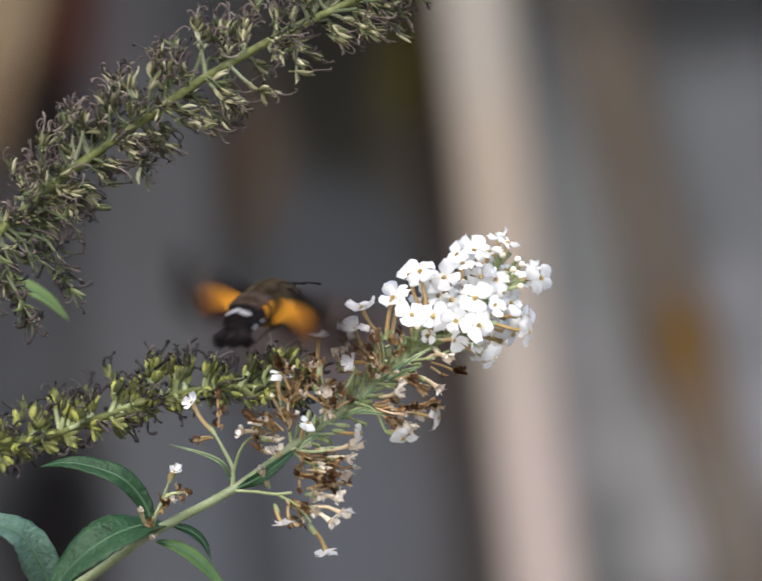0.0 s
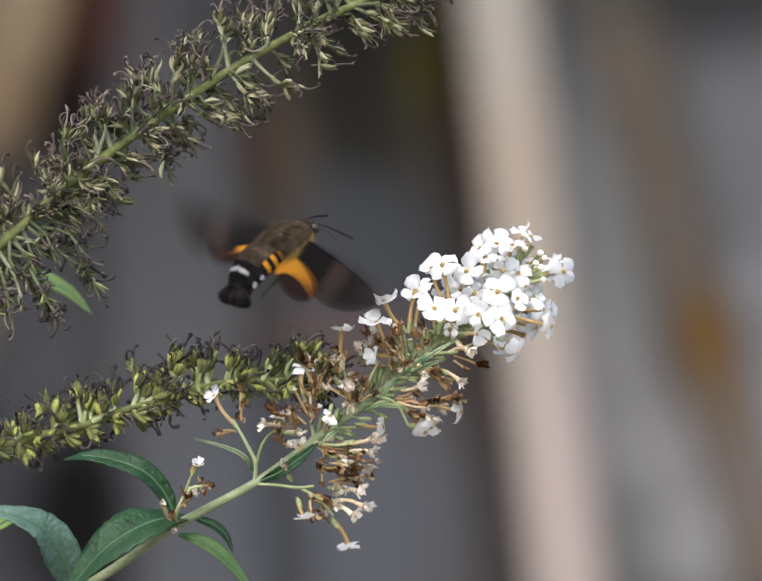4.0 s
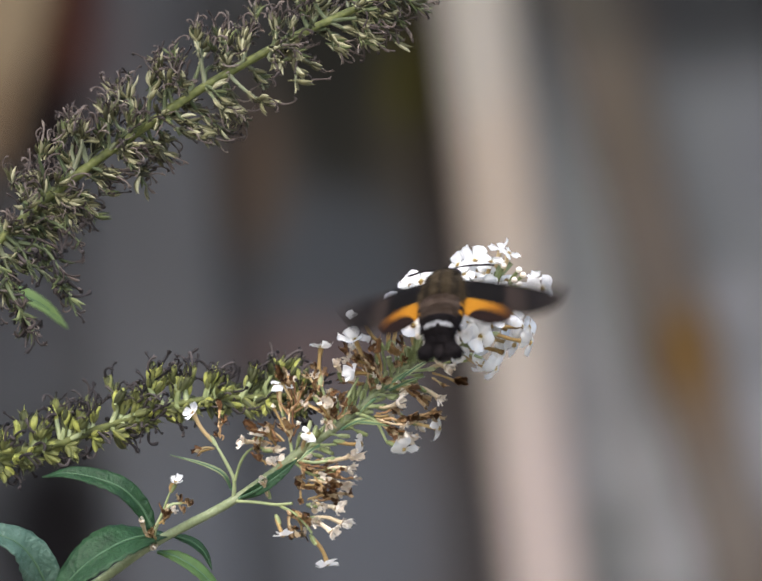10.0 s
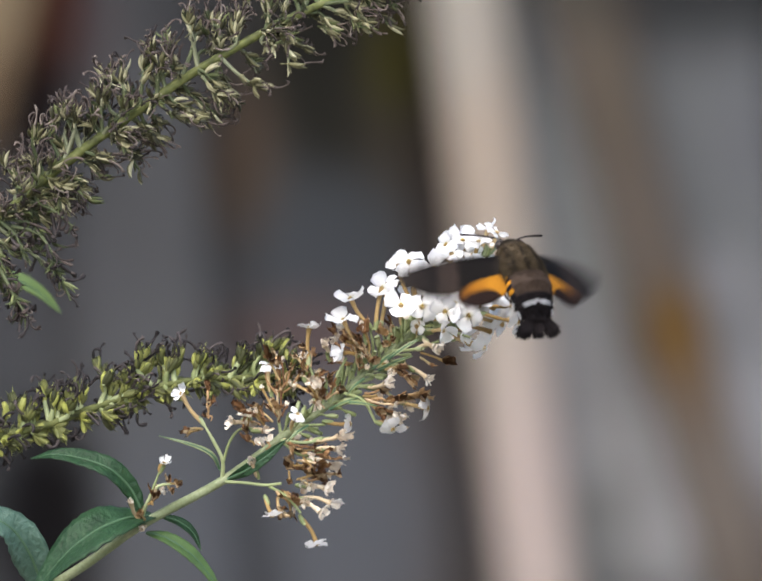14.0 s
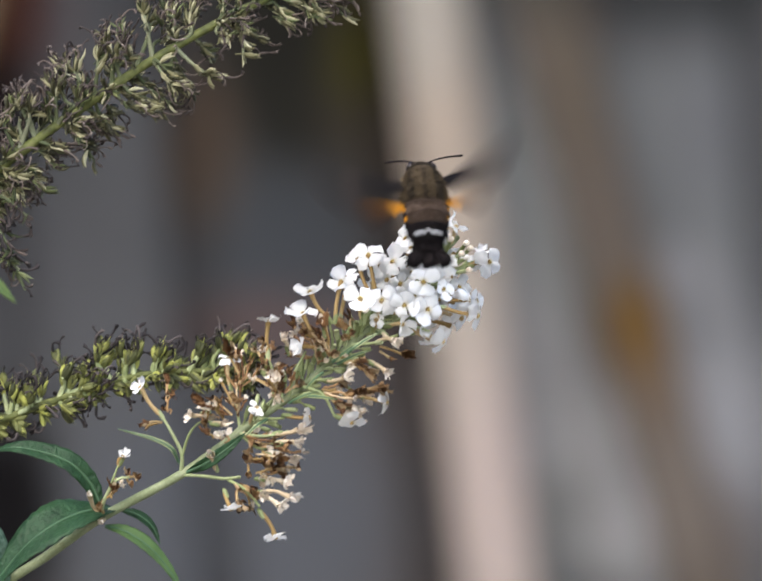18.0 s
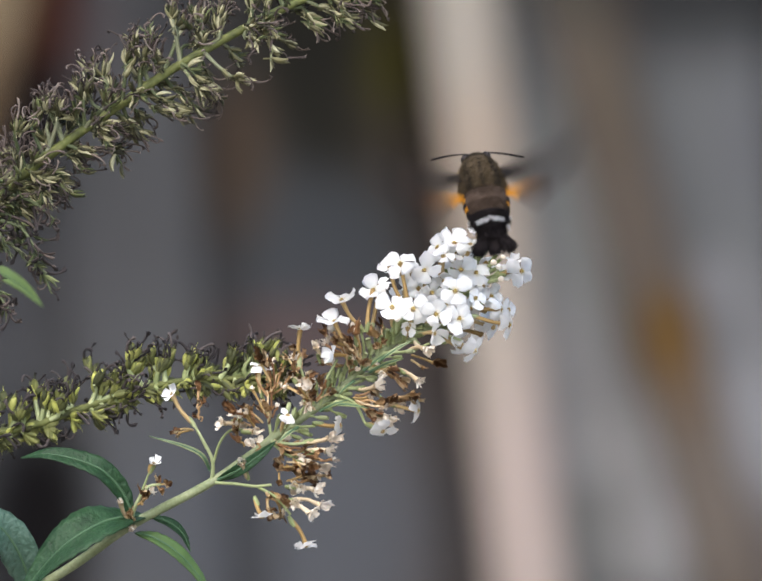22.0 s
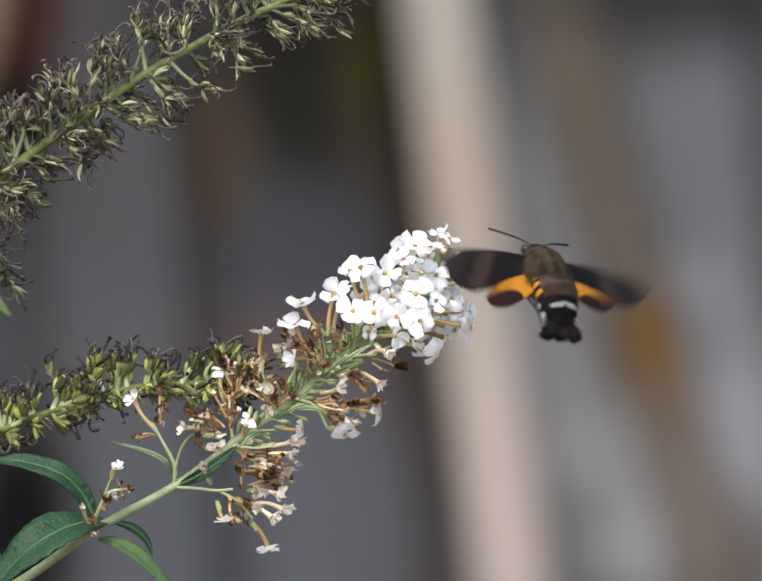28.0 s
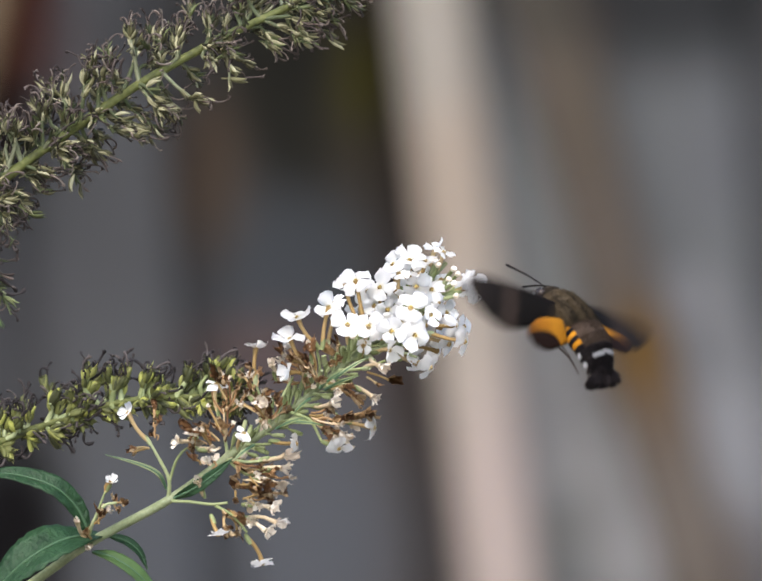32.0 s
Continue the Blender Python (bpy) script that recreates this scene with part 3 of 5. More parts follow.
# ---- the cane off to the side from which the three sprays grow ----
M_BARK = material("grey_brown_bark", [(0.2, (0.09, 0.07, 0.05)), (0.8, (0.24, 0.19, 0.14))], 0.85, 500, 60, 0.6, stretch=(1, 1, 0.3), depth=0.001)
shrub = thing("buddleia_cane", (-0.150, DEPTH + 0.012, 0), "upright grey-brown cane of a butterfly bush rooted in soil", "shrub")
bm = bmesh.new()
path = glide([(0.05, 0.01, 0), (0.03, 0.006, 0.4), (0.012, 0.002, 0.8), (0.0, 0, 1.05), (0.0, 0, 1.18), (-0.01, 0, 1.32)], 40)
loft(bm, path, [0.008 - 0.0035 * i / 40 + 0.0006 * noise.noise(p * 40) for i, p in enumerate(path)], 10)
part("cane", bm, M_BARK, shrub)


# ---- the two faded sprays ----
def faded_spray(name, label, axis, r0, r1, step, reach, caps, stem_mat, side_bias, count, big=1.0, dryness=0.55, husks=HUSKS, extra=(), keep=300, clear=0.42, ways=4, rise=0.0, inner=0.12, stout=1.0, stalk_mat=M_DULL_STALK):
    base = S(*axis[0])
    ob = thing(name, base, label, "flower spray", "faded sprays")
    n = 60
    path = glide([S(*p) - base for p in axis], n)
    bm = bmesh.new()
    loft(bm, path, [(r0 + (r1 - r0) * i / n) * 1e-4 * (1 + 0.10 * noise.noise(p * 300) + (0.12 if i % 6 == 0 else 0)) for i, p in enumerate(path)], 10)
    part("stem", bm, stem_mat, ob)
    heaps, made = {}, 0
    total = sum((b - a).length for a, b in zip(path, path[1:]))
    nodes = int(total / (step * 1e-4))
    for i in range(2, nodes + 1):
        s = (i + rnd(-0.3, 0.3)) / (nodes + 0.5)
        q = min(int(s * n), n - 1)
        p = path[q].lerp(path[q + 1], s * n - q)
        t = (path[q + 1] - path[q]).normalized()
        nrm = Vector((0, 1, 0)).cross(t).normalized()      # across the stem, upwards
        nrm = nrm if nrm.z > 0 else -nrm
        for way in range(ways):
            phi = rnd(-0.9, 0.9) + way * 2 * math.pi / ways + (i % 2) * 0.7
            up_down, depth = math.cos(phi), math.sin(phi)
            d = (t * rnd(-0.1, 0.95) + nrm * up_down + Vector((0, 1, 0)) * depth * 0.85)
            d = (d + Vector((0, 0, -0.25 if up_down < 0 else 0.05))).normalized()
            if depth < -0.5 and random.random() < clear:
                continue
            long = reach * 1e-4 * rnd(0.3, 1.08) * (side_bias[0] if up_down > 0 else side_bias[1]) * (0.75 if abs(up_down) < 0.5 else 1)
            bend = Vector((rnd(-1, 1), rnd(-1, 1), rnd(-1, 1) + 0.4)) * long * 0.3
            sp = glide([p, p + d * long * 0.5 + bend, p + d * long], 5)
            near = depth < 0.35 and made < keep
            bm = bmesh.new()
            loft(bm, sp, [r * stout for r in (0.0004, 0.00034, 0.0003, 0.00026, 0.00022, 0.00018)], 6)
            st = part("side_stalk", bm, stalk_mat, ob)
            for c in range(count):
                f = rnd(inner, 1.0) ** 0.75
                k = min(int(f * 5), 4)
                at = sp[k].lerp(sp[k + 1], f * 5 - k)
                out = (d * rnd(0.6, 1.2) + t * rnd(-0.1, 0.5) + Vector((0, 0, rise)) + Vector((rnd(-1, 1), rnd(-1, 1), rnd(-1, 1))) * 0.55).normalized()
                size = rnd(0.75, 1.25) * big
                for kind, mesh, m in (("seed_capsule", random.choice(caps), along(at, out, up=(rnd(-1, 1), rnd(-1, 1), rnd(-1, 1)), size=size)),
                                      ("dry_husk", random.choice(husks), along(at + out * 0.0024 * size, out + Vector((rnd(-1, 1), rnd(-1, 1), rnd(-1, 1))) * 0.6, up=(rnd(-1, 1), rnd(-1, 1), rnd(-1, 1)), size=rnd(0.6, 1.15)))):
                    if kind == "dry_husk" and random.random() > dryness * (1.3 if up_down > 0 else 0.8):
                        continue
                    if near:
                        piece(kind, mesh, st, m)
                        made += 1
                    else:
                        heaps.setdefault((kind, mesh.materials[0].name), Heap()).add(mesh, m)
    for u0, v0, u1, v1 in extra:
        a, b = S(u0, v0, axis[2][2] - 2) - base, S(u1, v1, axis[2][2] + rnd(-8, 4)) - base
        sp = glide([a, a.lerp(b, 0.5) + Vector((rnd(0, 0.001), 0, rnd(-0.001, 0.002))), b], 6)
        bm = bmesh.new()
        loft(bm, sp, [0.0005 - 0.00004 * i for i in range(7)], 6)
        st = part("side_stalk", bm, M_DULL_STALK, ob)
        for c in range(14):
            f = rnd(0.25, 1.0)
            k = min(int(f * 6), 5)
            dry = random.random() < 0.6
            m = along(sp[k].lerp(sp[k + 1], f * 6 - k), (b - a).normalized() * rnd(0.2, 1.0) + Vector((rnd(-1, 1), rnd(-1, 1), rnd(-1, 0.6))) * 0.7, up=(rnd(-1, 1), rnd(-1, 1), rnd(-1, 1)), size=rnd(0.8, 1.4))
            piece("dry_husk" if dry else "seed_capsule", random.choice(BLACK_HUSKS + HUSKS if dry else caps[3::4]), st, m)
    for (kind, tone), heap in heaps.items():
        heap.build(kind + "_mass", bpy.data.materials[tone], ob)
    return ob


upper = faded_spray("faded_spray", "arching faded butterfly-bush spray with dry olive seed capsules",
                    [(-262, 720, 10), (-150, 605, 8), (0, 478, 4), (100, 388, 2), (200, 312, 0), (310, 235, 0), (430, 155, 0), (590, 66, 0), (740, -5, 2), (835, -58, 4)], 12.5, 7.5, 40, 106, CAPSULES, M_OLD_STEM, (1.0, 1.0), 11, 1.15, 0.72, ways=6, clear=0.56, rise=0.08, inner=0.30, stout=1.3,
                    extra=[(15, 468, 70, 555), (0, 485, 40, 620), (25, 462, 130, 520), (-20, 500, 55, 655), (60, 425, 165, 480), (-50, 530, 0, 640), (100, 390, 195, 425), (-20, 510, 20, 560), (10, 480, 150, 590), (-60, 540, -20, 690), (-15, 560, 66, 665), (-10, 570, 60, 640), (10, 560, 75, 672), (20, 470, 140, 560), (90, 515, 161, 632), (40, 480, 130, 545)])
lower = faded_spray("faded_spray", "faded yellow-green spray with seed capsules behind the white flowers",
                    [(-285, 1035, 12), (-150, 975, 12), (0, 920, 10), (110, 893, 10), (200, 862, 9), (300, 828, 8), (400, 803, 8), (520, 796, 9), (640, 790, 10)], 10, 6, 34, 70, GREENCAPS, M_OLD_STEM, (1.0, 0.38), 7, 1.12, 0.42, BLACK_HUSKS, keep=290, clear=0.5, rise=0.35, ways=6, inner=0.3, stout=1.7, stalk_mat=M_STALK)
leaf(upper, [(0, 583, 40), (45, 590, 46), (95, 615, 52), (142, 658, 56)], 44, (0.3, -0.8, 0.6), M_LIME_LEAF, label="fresh pale green young leaf")
leaf(lower, [(-70, 1110, 6), (-30, 1085, 2), (5, 1075, 0)], 40, (0.1, -0.8, 0.6), M_LIME_LEAF, label="fresh yellow-green leaf tip")


# ---- the flowering spray ----
AXIS = [(-255, 1440, 12), (-60, 1330, 8), (170, 1196, 4), (312, 1098, 2), (478, 1008, 0), (600, 920, 0), (700, 850, 0), (775, 785, 0), (850, 722, 0), (940, 640, 2), (1000, 575, 3), (1050, 520, 4)]
bloom = thing("flowering_spray", S(*AXIS[0]), "white butterfly-bush flower spray, fresh at its tip, browning below", "flower spray")
o = bloom.location
path = glide([S(*p) - o for p in AXIS], 70)
bm = bmesh.new()
loft(bm, path, [(10.8 - 6.4 * (i / 70) ** 1.3) * 1e-4 * (1 + 0.07 * noise.noise(p * 300)) * (1.25 if i in (32, 33, 45) else 1) for i, p in enumerate(path)], 12)
part("stem", bm, M_STEM, bloom, "pale grey-green ridged stem")

# leaves
leaf(bloom, [(338, 1078, 3), (272, 1086, -4), (208, 1116, -8), (148, 1165, -8), (70, 1262, -6)], 104, (-0.35, -0.75, 0.55), M_LEAF, 0.18, label="broad dark green leaf with a pale sheen")
leaf(bloom, [(112, 1260, 6), (92, 1180, 2), (52, 1112, -2), (0, 1080, -4), (-90, 1056, -4)], 80, (-0.25, -0.7, 0.65), M_PALE_LEAF, 0.2, label="blue-green leaf, its upper face catching light")
leaf(bloom, [(313, 1072, 3), (291, 1026, 2), (250, 984, 0), (195, 962, 0), (135, 952, 0), (84, 960, 4)], 48, (-0.1, -0.75, 0.65), M_LEAF, 0.2, label="narrow arching green leaf")
leaf(bloom, [(474, 985, 0), (458, 955, -2), (420, 935, -2), (348, 914, 0)], 11, (-0.2, -0.7, 0.7), M_STEM, 0.3, label="slender pale bract-like leaf")
leaf(bloom, [(490, 1004, -2), (530, 985, -6), (575, 953, -6), (612, 922, -4)], 25, (-0.2, -0.95, -0.35), M_LEAF, 0.2, label="small dark green leaf lying along the stem")
leaf(bloom, [(322, 1114, 2), (362, 1125, 0), (410, 1156, 0), (450, 1200, 1), (482, 1252, 2)], 37, (0.4, -0.7, 0.6), M_MID_LEAF, 0.2, label="narrow green leaf hanging down")
leaf(bloom, [(352, 1080, 3), (390, 1092, 4), (418, 1115, 5), (435, 1152, 6)], 22, (0.3, -0.8, 0.5), M_LEAF, 0.2, label="narrow dark green leaf")

# side stalks: (from the stem outwards)
stalk(bloom, [(478, 1006, 0), (479, 965, -2), (460, 925, -3), (438, 886, -3)], 7, 4)
stalk(bloom, [(480, 970, -2), (495, 925, -2), (520, 900, -2), (560, 905, -2)], 5, 3)
stalk(bloom, [(485, 1010, -2), (525, 1012, -4), (565, 1017, -5), (600, 1014, -6)], 5, 4.5)
stalk(bloom, [(575, 1020, -5), (610, 1040, -8), (640, 1075, -9)], 5, 4)
stalk(bloom, [(312, 1095, 2), (320, 1060, -2), (345, 1020, -4), (372, 1014, -4)], 7, 4)
stalk(bloom, [(322, 1055, -2), (335, 1025, -3), (350, 985, -3)], 5, 3)
stalk(bloom, [(600, 918, 0), (592, 870, 2), (580, 825, 2)], 6, 4)
stalk(bloom, [(620, 905, -2), (640, 880, -5), (650, 855, -5)], 6, 4)
stalk(bloom, [(690, 855, 2), (672, 810, 4), (658, 770, 4)], 6, 4)
stalk(bloom, [(700, 848, -2), (712, 800, -4), (735, 755, -4)], 6, 4)
stalk(bloom, [(778, 782, -2), (768, 750, -3), (762, 722, -4)], 6, 4)
stalk(bloom, [(785, 775, 0), (790, 735, -2), (782, 690, -2)], 6, 4)
stalk(bloom, [(850, 722, -2), (848, 690, -4), (846, 668, -5)], 6, 4)
stalk(bloom, [(880, 695, -2), (885, 670, -4), (892, 660, -6)], 6, 4)
stalk(bloom, [(745, 815, 0), (800, 818, -3), (840, 845, -4)], 6, 4)
stalk(bloom, [(730, 828, -2), (770, 845, -6), (795, 890, -6)], 6, 4)
stalk(bloom, [(640, 895, -2), (690, 893, -4)], 5, 4)
stalk(bloom, [(600, 925, -3), (650, 930, -6), (700, 920, -6)], 6, 4)
stalk(bloom, [(605, 930, -3), (640, 955, -6), (690, 948, -6)], 6, 4)
stalk(bloom, [(790, 775, -2), (850, 772, -5), (895, 795, -5)], 6, 3)
stalk(bloom, [(830, 742, -2), (880, 738, -5), (925, 722, -6)], 6, 4)
stalk(bloom, [(880, 700, -2), (940, 700, -6), (990, 715, -6)], 6, 4)
stalk(bloom, [(930, 655, 0), (975, 655, -4), (1010, 650, -5)], 6, 4)
stalk(bloom, [(985, 595, 2), (1030, 590, 0), (1080, 572, 0)], 5, 4)
# long pale bracts beside the stem
for u0, v0, u1, v1, d in ((770, 800, 735, 832, -8), (700, 862, 760, 838, -7), (790, 778, 850, 735, -7), (800, 782, 872, 752, -6), (655, 895, 610, 930, -8), (690, 845, 640, 878, 3), (820, 760, 890, 715, -9), (720, 848, 800, 855, -8)):
    leaf(bloom, [(u0, v0, d + 2), ((u0 + u1) / 2, (v0 + v1) / 2 - 3, d), (u1, v1, d)], 8, (-0.2, -0.9, 0.4), M_STALK, 0.4, 0.02, name="bract")

# fresh flowers: the tip
floret(bloom, 1026, 486, 4, 1012, 545, 4, (-0.35, -0.45, 0.9), 0.72, 1)
floret(bloom, 1047, 494, 2, 1025, 550, 4, (0.55, -0.5, 0.8), 0.80, 0)
floret(bloom, 1010, 512, 0, 990, 575, 2, (0.15, -0.55, 0.85), 0.92, 0)
floret(bloom, 974, 509, 3, 970, 580, 3, (-0.1, -0.6, 0.75), 1.05, 1)
floret(bloom, 938, 518, 2, 945, 600, 2, (-0.45, -0.65, 0.7), 1.10, 0)
floret(bloom, 989, 566, -6, 968, 625, 0, (0.05, -0.9, 0.42), 1.02, 0)
floret(bloom, 1023, 574, -4, 992, 605, 2, (0.3, -0.8, 0.5), 0.98, 0)
floret(bloom, 912, 566, -2, 925, 640, 2, (-0.35, -0.7, 0.65), 1.15, 0)
floret(bloom, 862, 553, -1, 880, 640, -1, (-0.3, -0.8, 0.5), 1.1, 0)
floret(bloom, 840, 562, 2, 872, 645, 0, (-0.6, -0.55, 0.6), 0.85, 1)
floret(bloom, 888, 574, 1, 900, 645, 2, (-0.2, -0.75, 0.6), 0.95, 0)
floret(bloom, 820, 598, 1, 806, 690, -1, (-0.4, -0.5, 0.75), 0.8, 0)
floret(bloom, 930, 614, -7, 910, 660, -2, (-0.25, -0.9, 0.4), 0.92, 0)
floret(bloom, 978, 611, -10, 950, 655, -2, (0.05, -1.0, 0.2), 1.22, 0)
floret(bloom, 1022, 628, -6, 975, 648, -1, (0.4, -0.85, 0.3), 0.80, 0)
floret(bloom, 892, 648, -9, 888, 690, -5, (0.0, -0.97, 0.25), 1.08, 0)
floret(bloom, 847, 644, -8, 850, 690, -5, (-0.15, -0.95, 0.3), 1.10, 0)
floret(bloom, 939, 661, -10, 918, 685, -3, (-0.1, -1.0, 0.05), 1.06, 0)
floret(bloom, 989, 671, -10, 945, 685, -3, (0.25, -0.97, -0.05), 1.10, 0)
floret(bloom, 880, 690, -6, 872, 714, -3, (0.1, -0.8, -0.5), 0.62, 3)
floret(bloom, 938, 702, -8, 900, 706, -4, (0.65, -0.6, -0.5), 0.82, 3)
floret(bloom, 919, 736, -9, 895, 718, -4, (0.3, -0.9, -0.2), 0.62, cream=True)
floret(bloom, 974, 712, -6, 935, 704, -4, (0.8, -0.5, -0.2), 0.55, 3)
floret(bloom, 806, 607, -3, 796, 690, -3, (-0.5, -0.6, 0.6), 1.05, 0)
floret(bloom, 742, 627, -4, 785, 692, -3, (-0.25, -0.55, 0.8), 1.02, 1)
floret(bloom, 726, 671, -6, 764, 740, -4, (-0.35, -0.45, 0.85), 1.05, 1)
floret(bloom, 659, 688, 4, 657, 765, 4, (0.15, -0.35, 1.0), 0.85, 1)
floret(bloom, 578, 764, 2, 580, 828, 2, (0.1, -0.28, 1.0), 0.80, 0)
# the tip's far side and its right flank
floret(bloom, 1084, 572, 0, 1052, 588, 0, (-0.1, -0.8, 0.6), 0.62, 0)
floret(bloom, 1096, 548, 2, 1060, 580, 2, (0.1, -0.3, 1.0), 0.62, 1)
floret(bloom, 1119, 572, -2, 1065, 582, 0, (0.62, -0.75, 0.1), 1.08, 0)
floret(bloom, 1056, 622, -1, 1000, 640, 0, (0.5, -0.75, 0.2), 0.85, 0)
floret(bloom, 1079, 650, -4, 1002, 652, -4, (0.95, -0.3, 0.1), 1.05, 2)
floret(bloom, 1096, 684, -5, 1012, 664, -5, (0.9, -0.42, -0.15), 1.15, 2)
floret(bloom, 1093, 652, 3, 1020, 640, 2, (0.8, -0.5, 0.15), 1.0, 0)
floret(bloom, 1062, 690, 6, 990, 668, 4, (0.7, -0.55, -0.2), 1.0, 2)
floret(bloom, 1002, 738, 8, 945, 705, 4, (0.4, -0.5, -0.75), 0.95, 2)
floret(bloom, 1036, 705, 8, 960, 690, 2, (0.75, -0.55, -0.3), 0.95, 2)
floret(bloom, 1024, 740, -4, 945, 716, -5, (0.85, -0.4, -0.5), 1.05, 2)
floret(bloom, 960, 575, 10, 965, 620, 4, (0.1, 0.3, 1.0), 0.95, 0)
floret(bloom, 1010, 542, 9, 1000, 580, 4, (0.2, 0.2, 1.0), 0.85, 0)
floret(bloom, 890, 592, 8, 905, 650, 3, (-0.4, 0.3, 0.9), 0.9, 1)
floret(bloom, 1045, 655, 9, 980, 650, 4, (0.8, 0.5, 0.0), 0.95, 0)
floret(bloom, 1005, 600, 8, 985, 640, 4, (0.5, 0.6, 0.5), 0.95, 0)
floret(bloom, 965, 545, 6, 965, 600, 4, (0.0, -0.5, 0.9), 0.9, 0)
floret(bloom, 870, 610, 7, 890, 660, 3, (-0.5, 0.5, 0.6), 0.85, 1)
floret(bloom, 955, 590, -2, 950, 640, 2, (-0.1, -0.8, 0.5), 0.85, 1)
floret(bloom, 900, 604, 0, 915, 650, 2, (-0.4, -0.7, 0.5), 0.9, 0)
floret(bloom, 1045, 552, 3, 1015, 580, 3, (0.3, -0.6, 0.7), 0.75, 0)
floret(bloom, 952, 537, 0, 955, 600, 2, (-0.2, -0.7, 0.6), 0.85, 0)
floret(bloom, 996, 538, 2, 990, 590, 2, (0.1, -0.6, 0.8), 0.85, 1)
floret(bloom, 1012, 648, -6, 970, 660, -1, (0.5, -0.85, 0.0), 0.8, 0)
floret(bloom, 960, 640, -6, 940, 670, -1, (0.1, -0.95, 0.2), 0.9, 0)
floret(bloom, 1040, 600, 4, 1000, 620, 3, (0.6, -0.5, 0.5), 0.9, 0)
floret(bloom, 1000, 705, 10, 950, 690, 4, (0.6, 0.4, -0.6), 0.9, 2)
# further down
floret(bloom, 722, 746, -6, 768, 752, -4, (-0.95, -0.35, 0.05), 0.72, 3)
floret(bloom, 908, 862, -5, 842, 847, -4, (0.88, -0.38, -0.15), 0.95, 2)
floret(bloom, 833, 908, -7, 796, 888, -6, (0.4, -0.5, -0.7), 1.05, 2)
floret(bloom, 748, 892, -4, 690, 887, -4, (0.95, -0.3, 0.0), 0.78, 2)
floret(bloom, 636, 868, -8, 622, 905, -3, (0.3, -0.4, 0.7), 0.75, 2)
floret(bloom, 675, 1146, -8, 640, 1085, -9, (0.45, -0.12, -0.9), 0.95, 2)
floret(bloom, 583, 1086, -8, 567, 1042, -6, (0.1, -0.15, -1.0), 0.85, 2)
floret(bloom, 392, 824, -4, 438, 888, -3, (-0.6, -0.5, 0.55), 0.72, 1)
floret(bloom, 361, 968, -4, 350, 990, -3, (0.2, -0.6, 0.8), 0.5, 3)
floret(bloom, 705, 1056, -9, 640, 1045, -8, (0.9, -0.6, 0), 0.62, cream=True)
floret(bloom, 693, 1024, -8, 635, 1018, -6, (0.9, -0.5, 0.2), 0.7, cream=True)
floret(bloom, 682, 1074, -10, 625, 1050, -8, (0.8, -0.5, -0.4), 0.75, cream=True)
floret(bloom, 722, 916, -7, 670, 925, -6, (0.8, -0.5, 0.2), 0.75, cream=True)
floret(bloom, 716, 944, -7, 670, 945, -6, (0.9, -0.5, 0), 0.7, cream=True)
floret(bloom, 702, 977, -7, 650, 965, -6, (0.9, -0.4, -0.2), 0.75, cream=True)
floret(bloom, 497, 886, -4, 535, 880, -2, (-0.9, -0.4, 0.2), 0.65, cream=True)
floret(bloom, 818, 808, -8, 780, 815, -4, (0.7, -0.7, 0.3), 0.8, cream=True)
floret(bloom, 902, 800, -6, 860, 775, -5, (0.7, -0.6, -0.4), 0.6, cream=True)
floret(bloom, 920, 735, -9, 880, 738, -5, (0.7, -0.7, -0.2), 0.7, cream=True)
floret(bloom, 845, 880, -3, 800, 870, -4, (0.6, -0.6, -0.5), 0.8, cream=True)
floret(bloom, 290, 1050, -5, 312, 1085, 0, (-0.4, -0.7, 0.6), 0.36, cream=True)
floret(bloom, 312, 1104, -5, 318, 1098, 0, (0.0, -0.9, -0.3), 0.36, cream=True)
floret(bloom, 565, 905, -3, 540, 905, -2, (0.8, -0.5, 0.3), 0.5, cream=True)
floret(bloom, 540, 968, -7, 552, 1000, -4, (-0.3, -0.9, 0.2), 0.45, cream=True)
floret(bloom, 690, 728, 0, 700, 760, 2, (0.1, -0.7, 0.7), 0.5, cream=True)
floret(bloom, 640, 790, 4, 655, 810, 4, (-0.5, -0.7, 0.5), 0.5, cream=True)
floret(bloom, 770, 690, -5, 775, 725, -4, (-0.2, -0.8, 0.6), 0.55, cream=True)
floret(bloom, 860, 850, -2, 815, 845, -4, (0.7, -0.6, -0.3), 0.7, cream=True)
# buds at the tip
for u, v, d, bu, bv in ((1070, 548, 2, 1045, 572), (1062, 538, 2, 1040, 566), (1032, 530, -1, 1022, 556), (1026, 523, 0, 1018, 552), (1062, 566, -3, 1038, 580), (1052, 558, -2, 1034, 574), (1066, 590, -3, 1040, 596), (858, 676, -8, 856, 700)):
    a, b = S(bu, bv, d + 2) - o, S(u, v, d) - o
    m = along(b, b - a)
    bud = piece("bud", BUD, bloom, m @ Matrix.Diagonal((0.0026, 0.0026, 0.0013, 1)))
    piece("calyx", CALYX, bud, (m @ Matrix.Diagonal((0.0026, 0.0026, 0.0013, 1))).inverted() @ along(a, b - a) @ Matrix.Diagonal((0.0026, 0.0026, (b - a).length * 1.05, 1)))
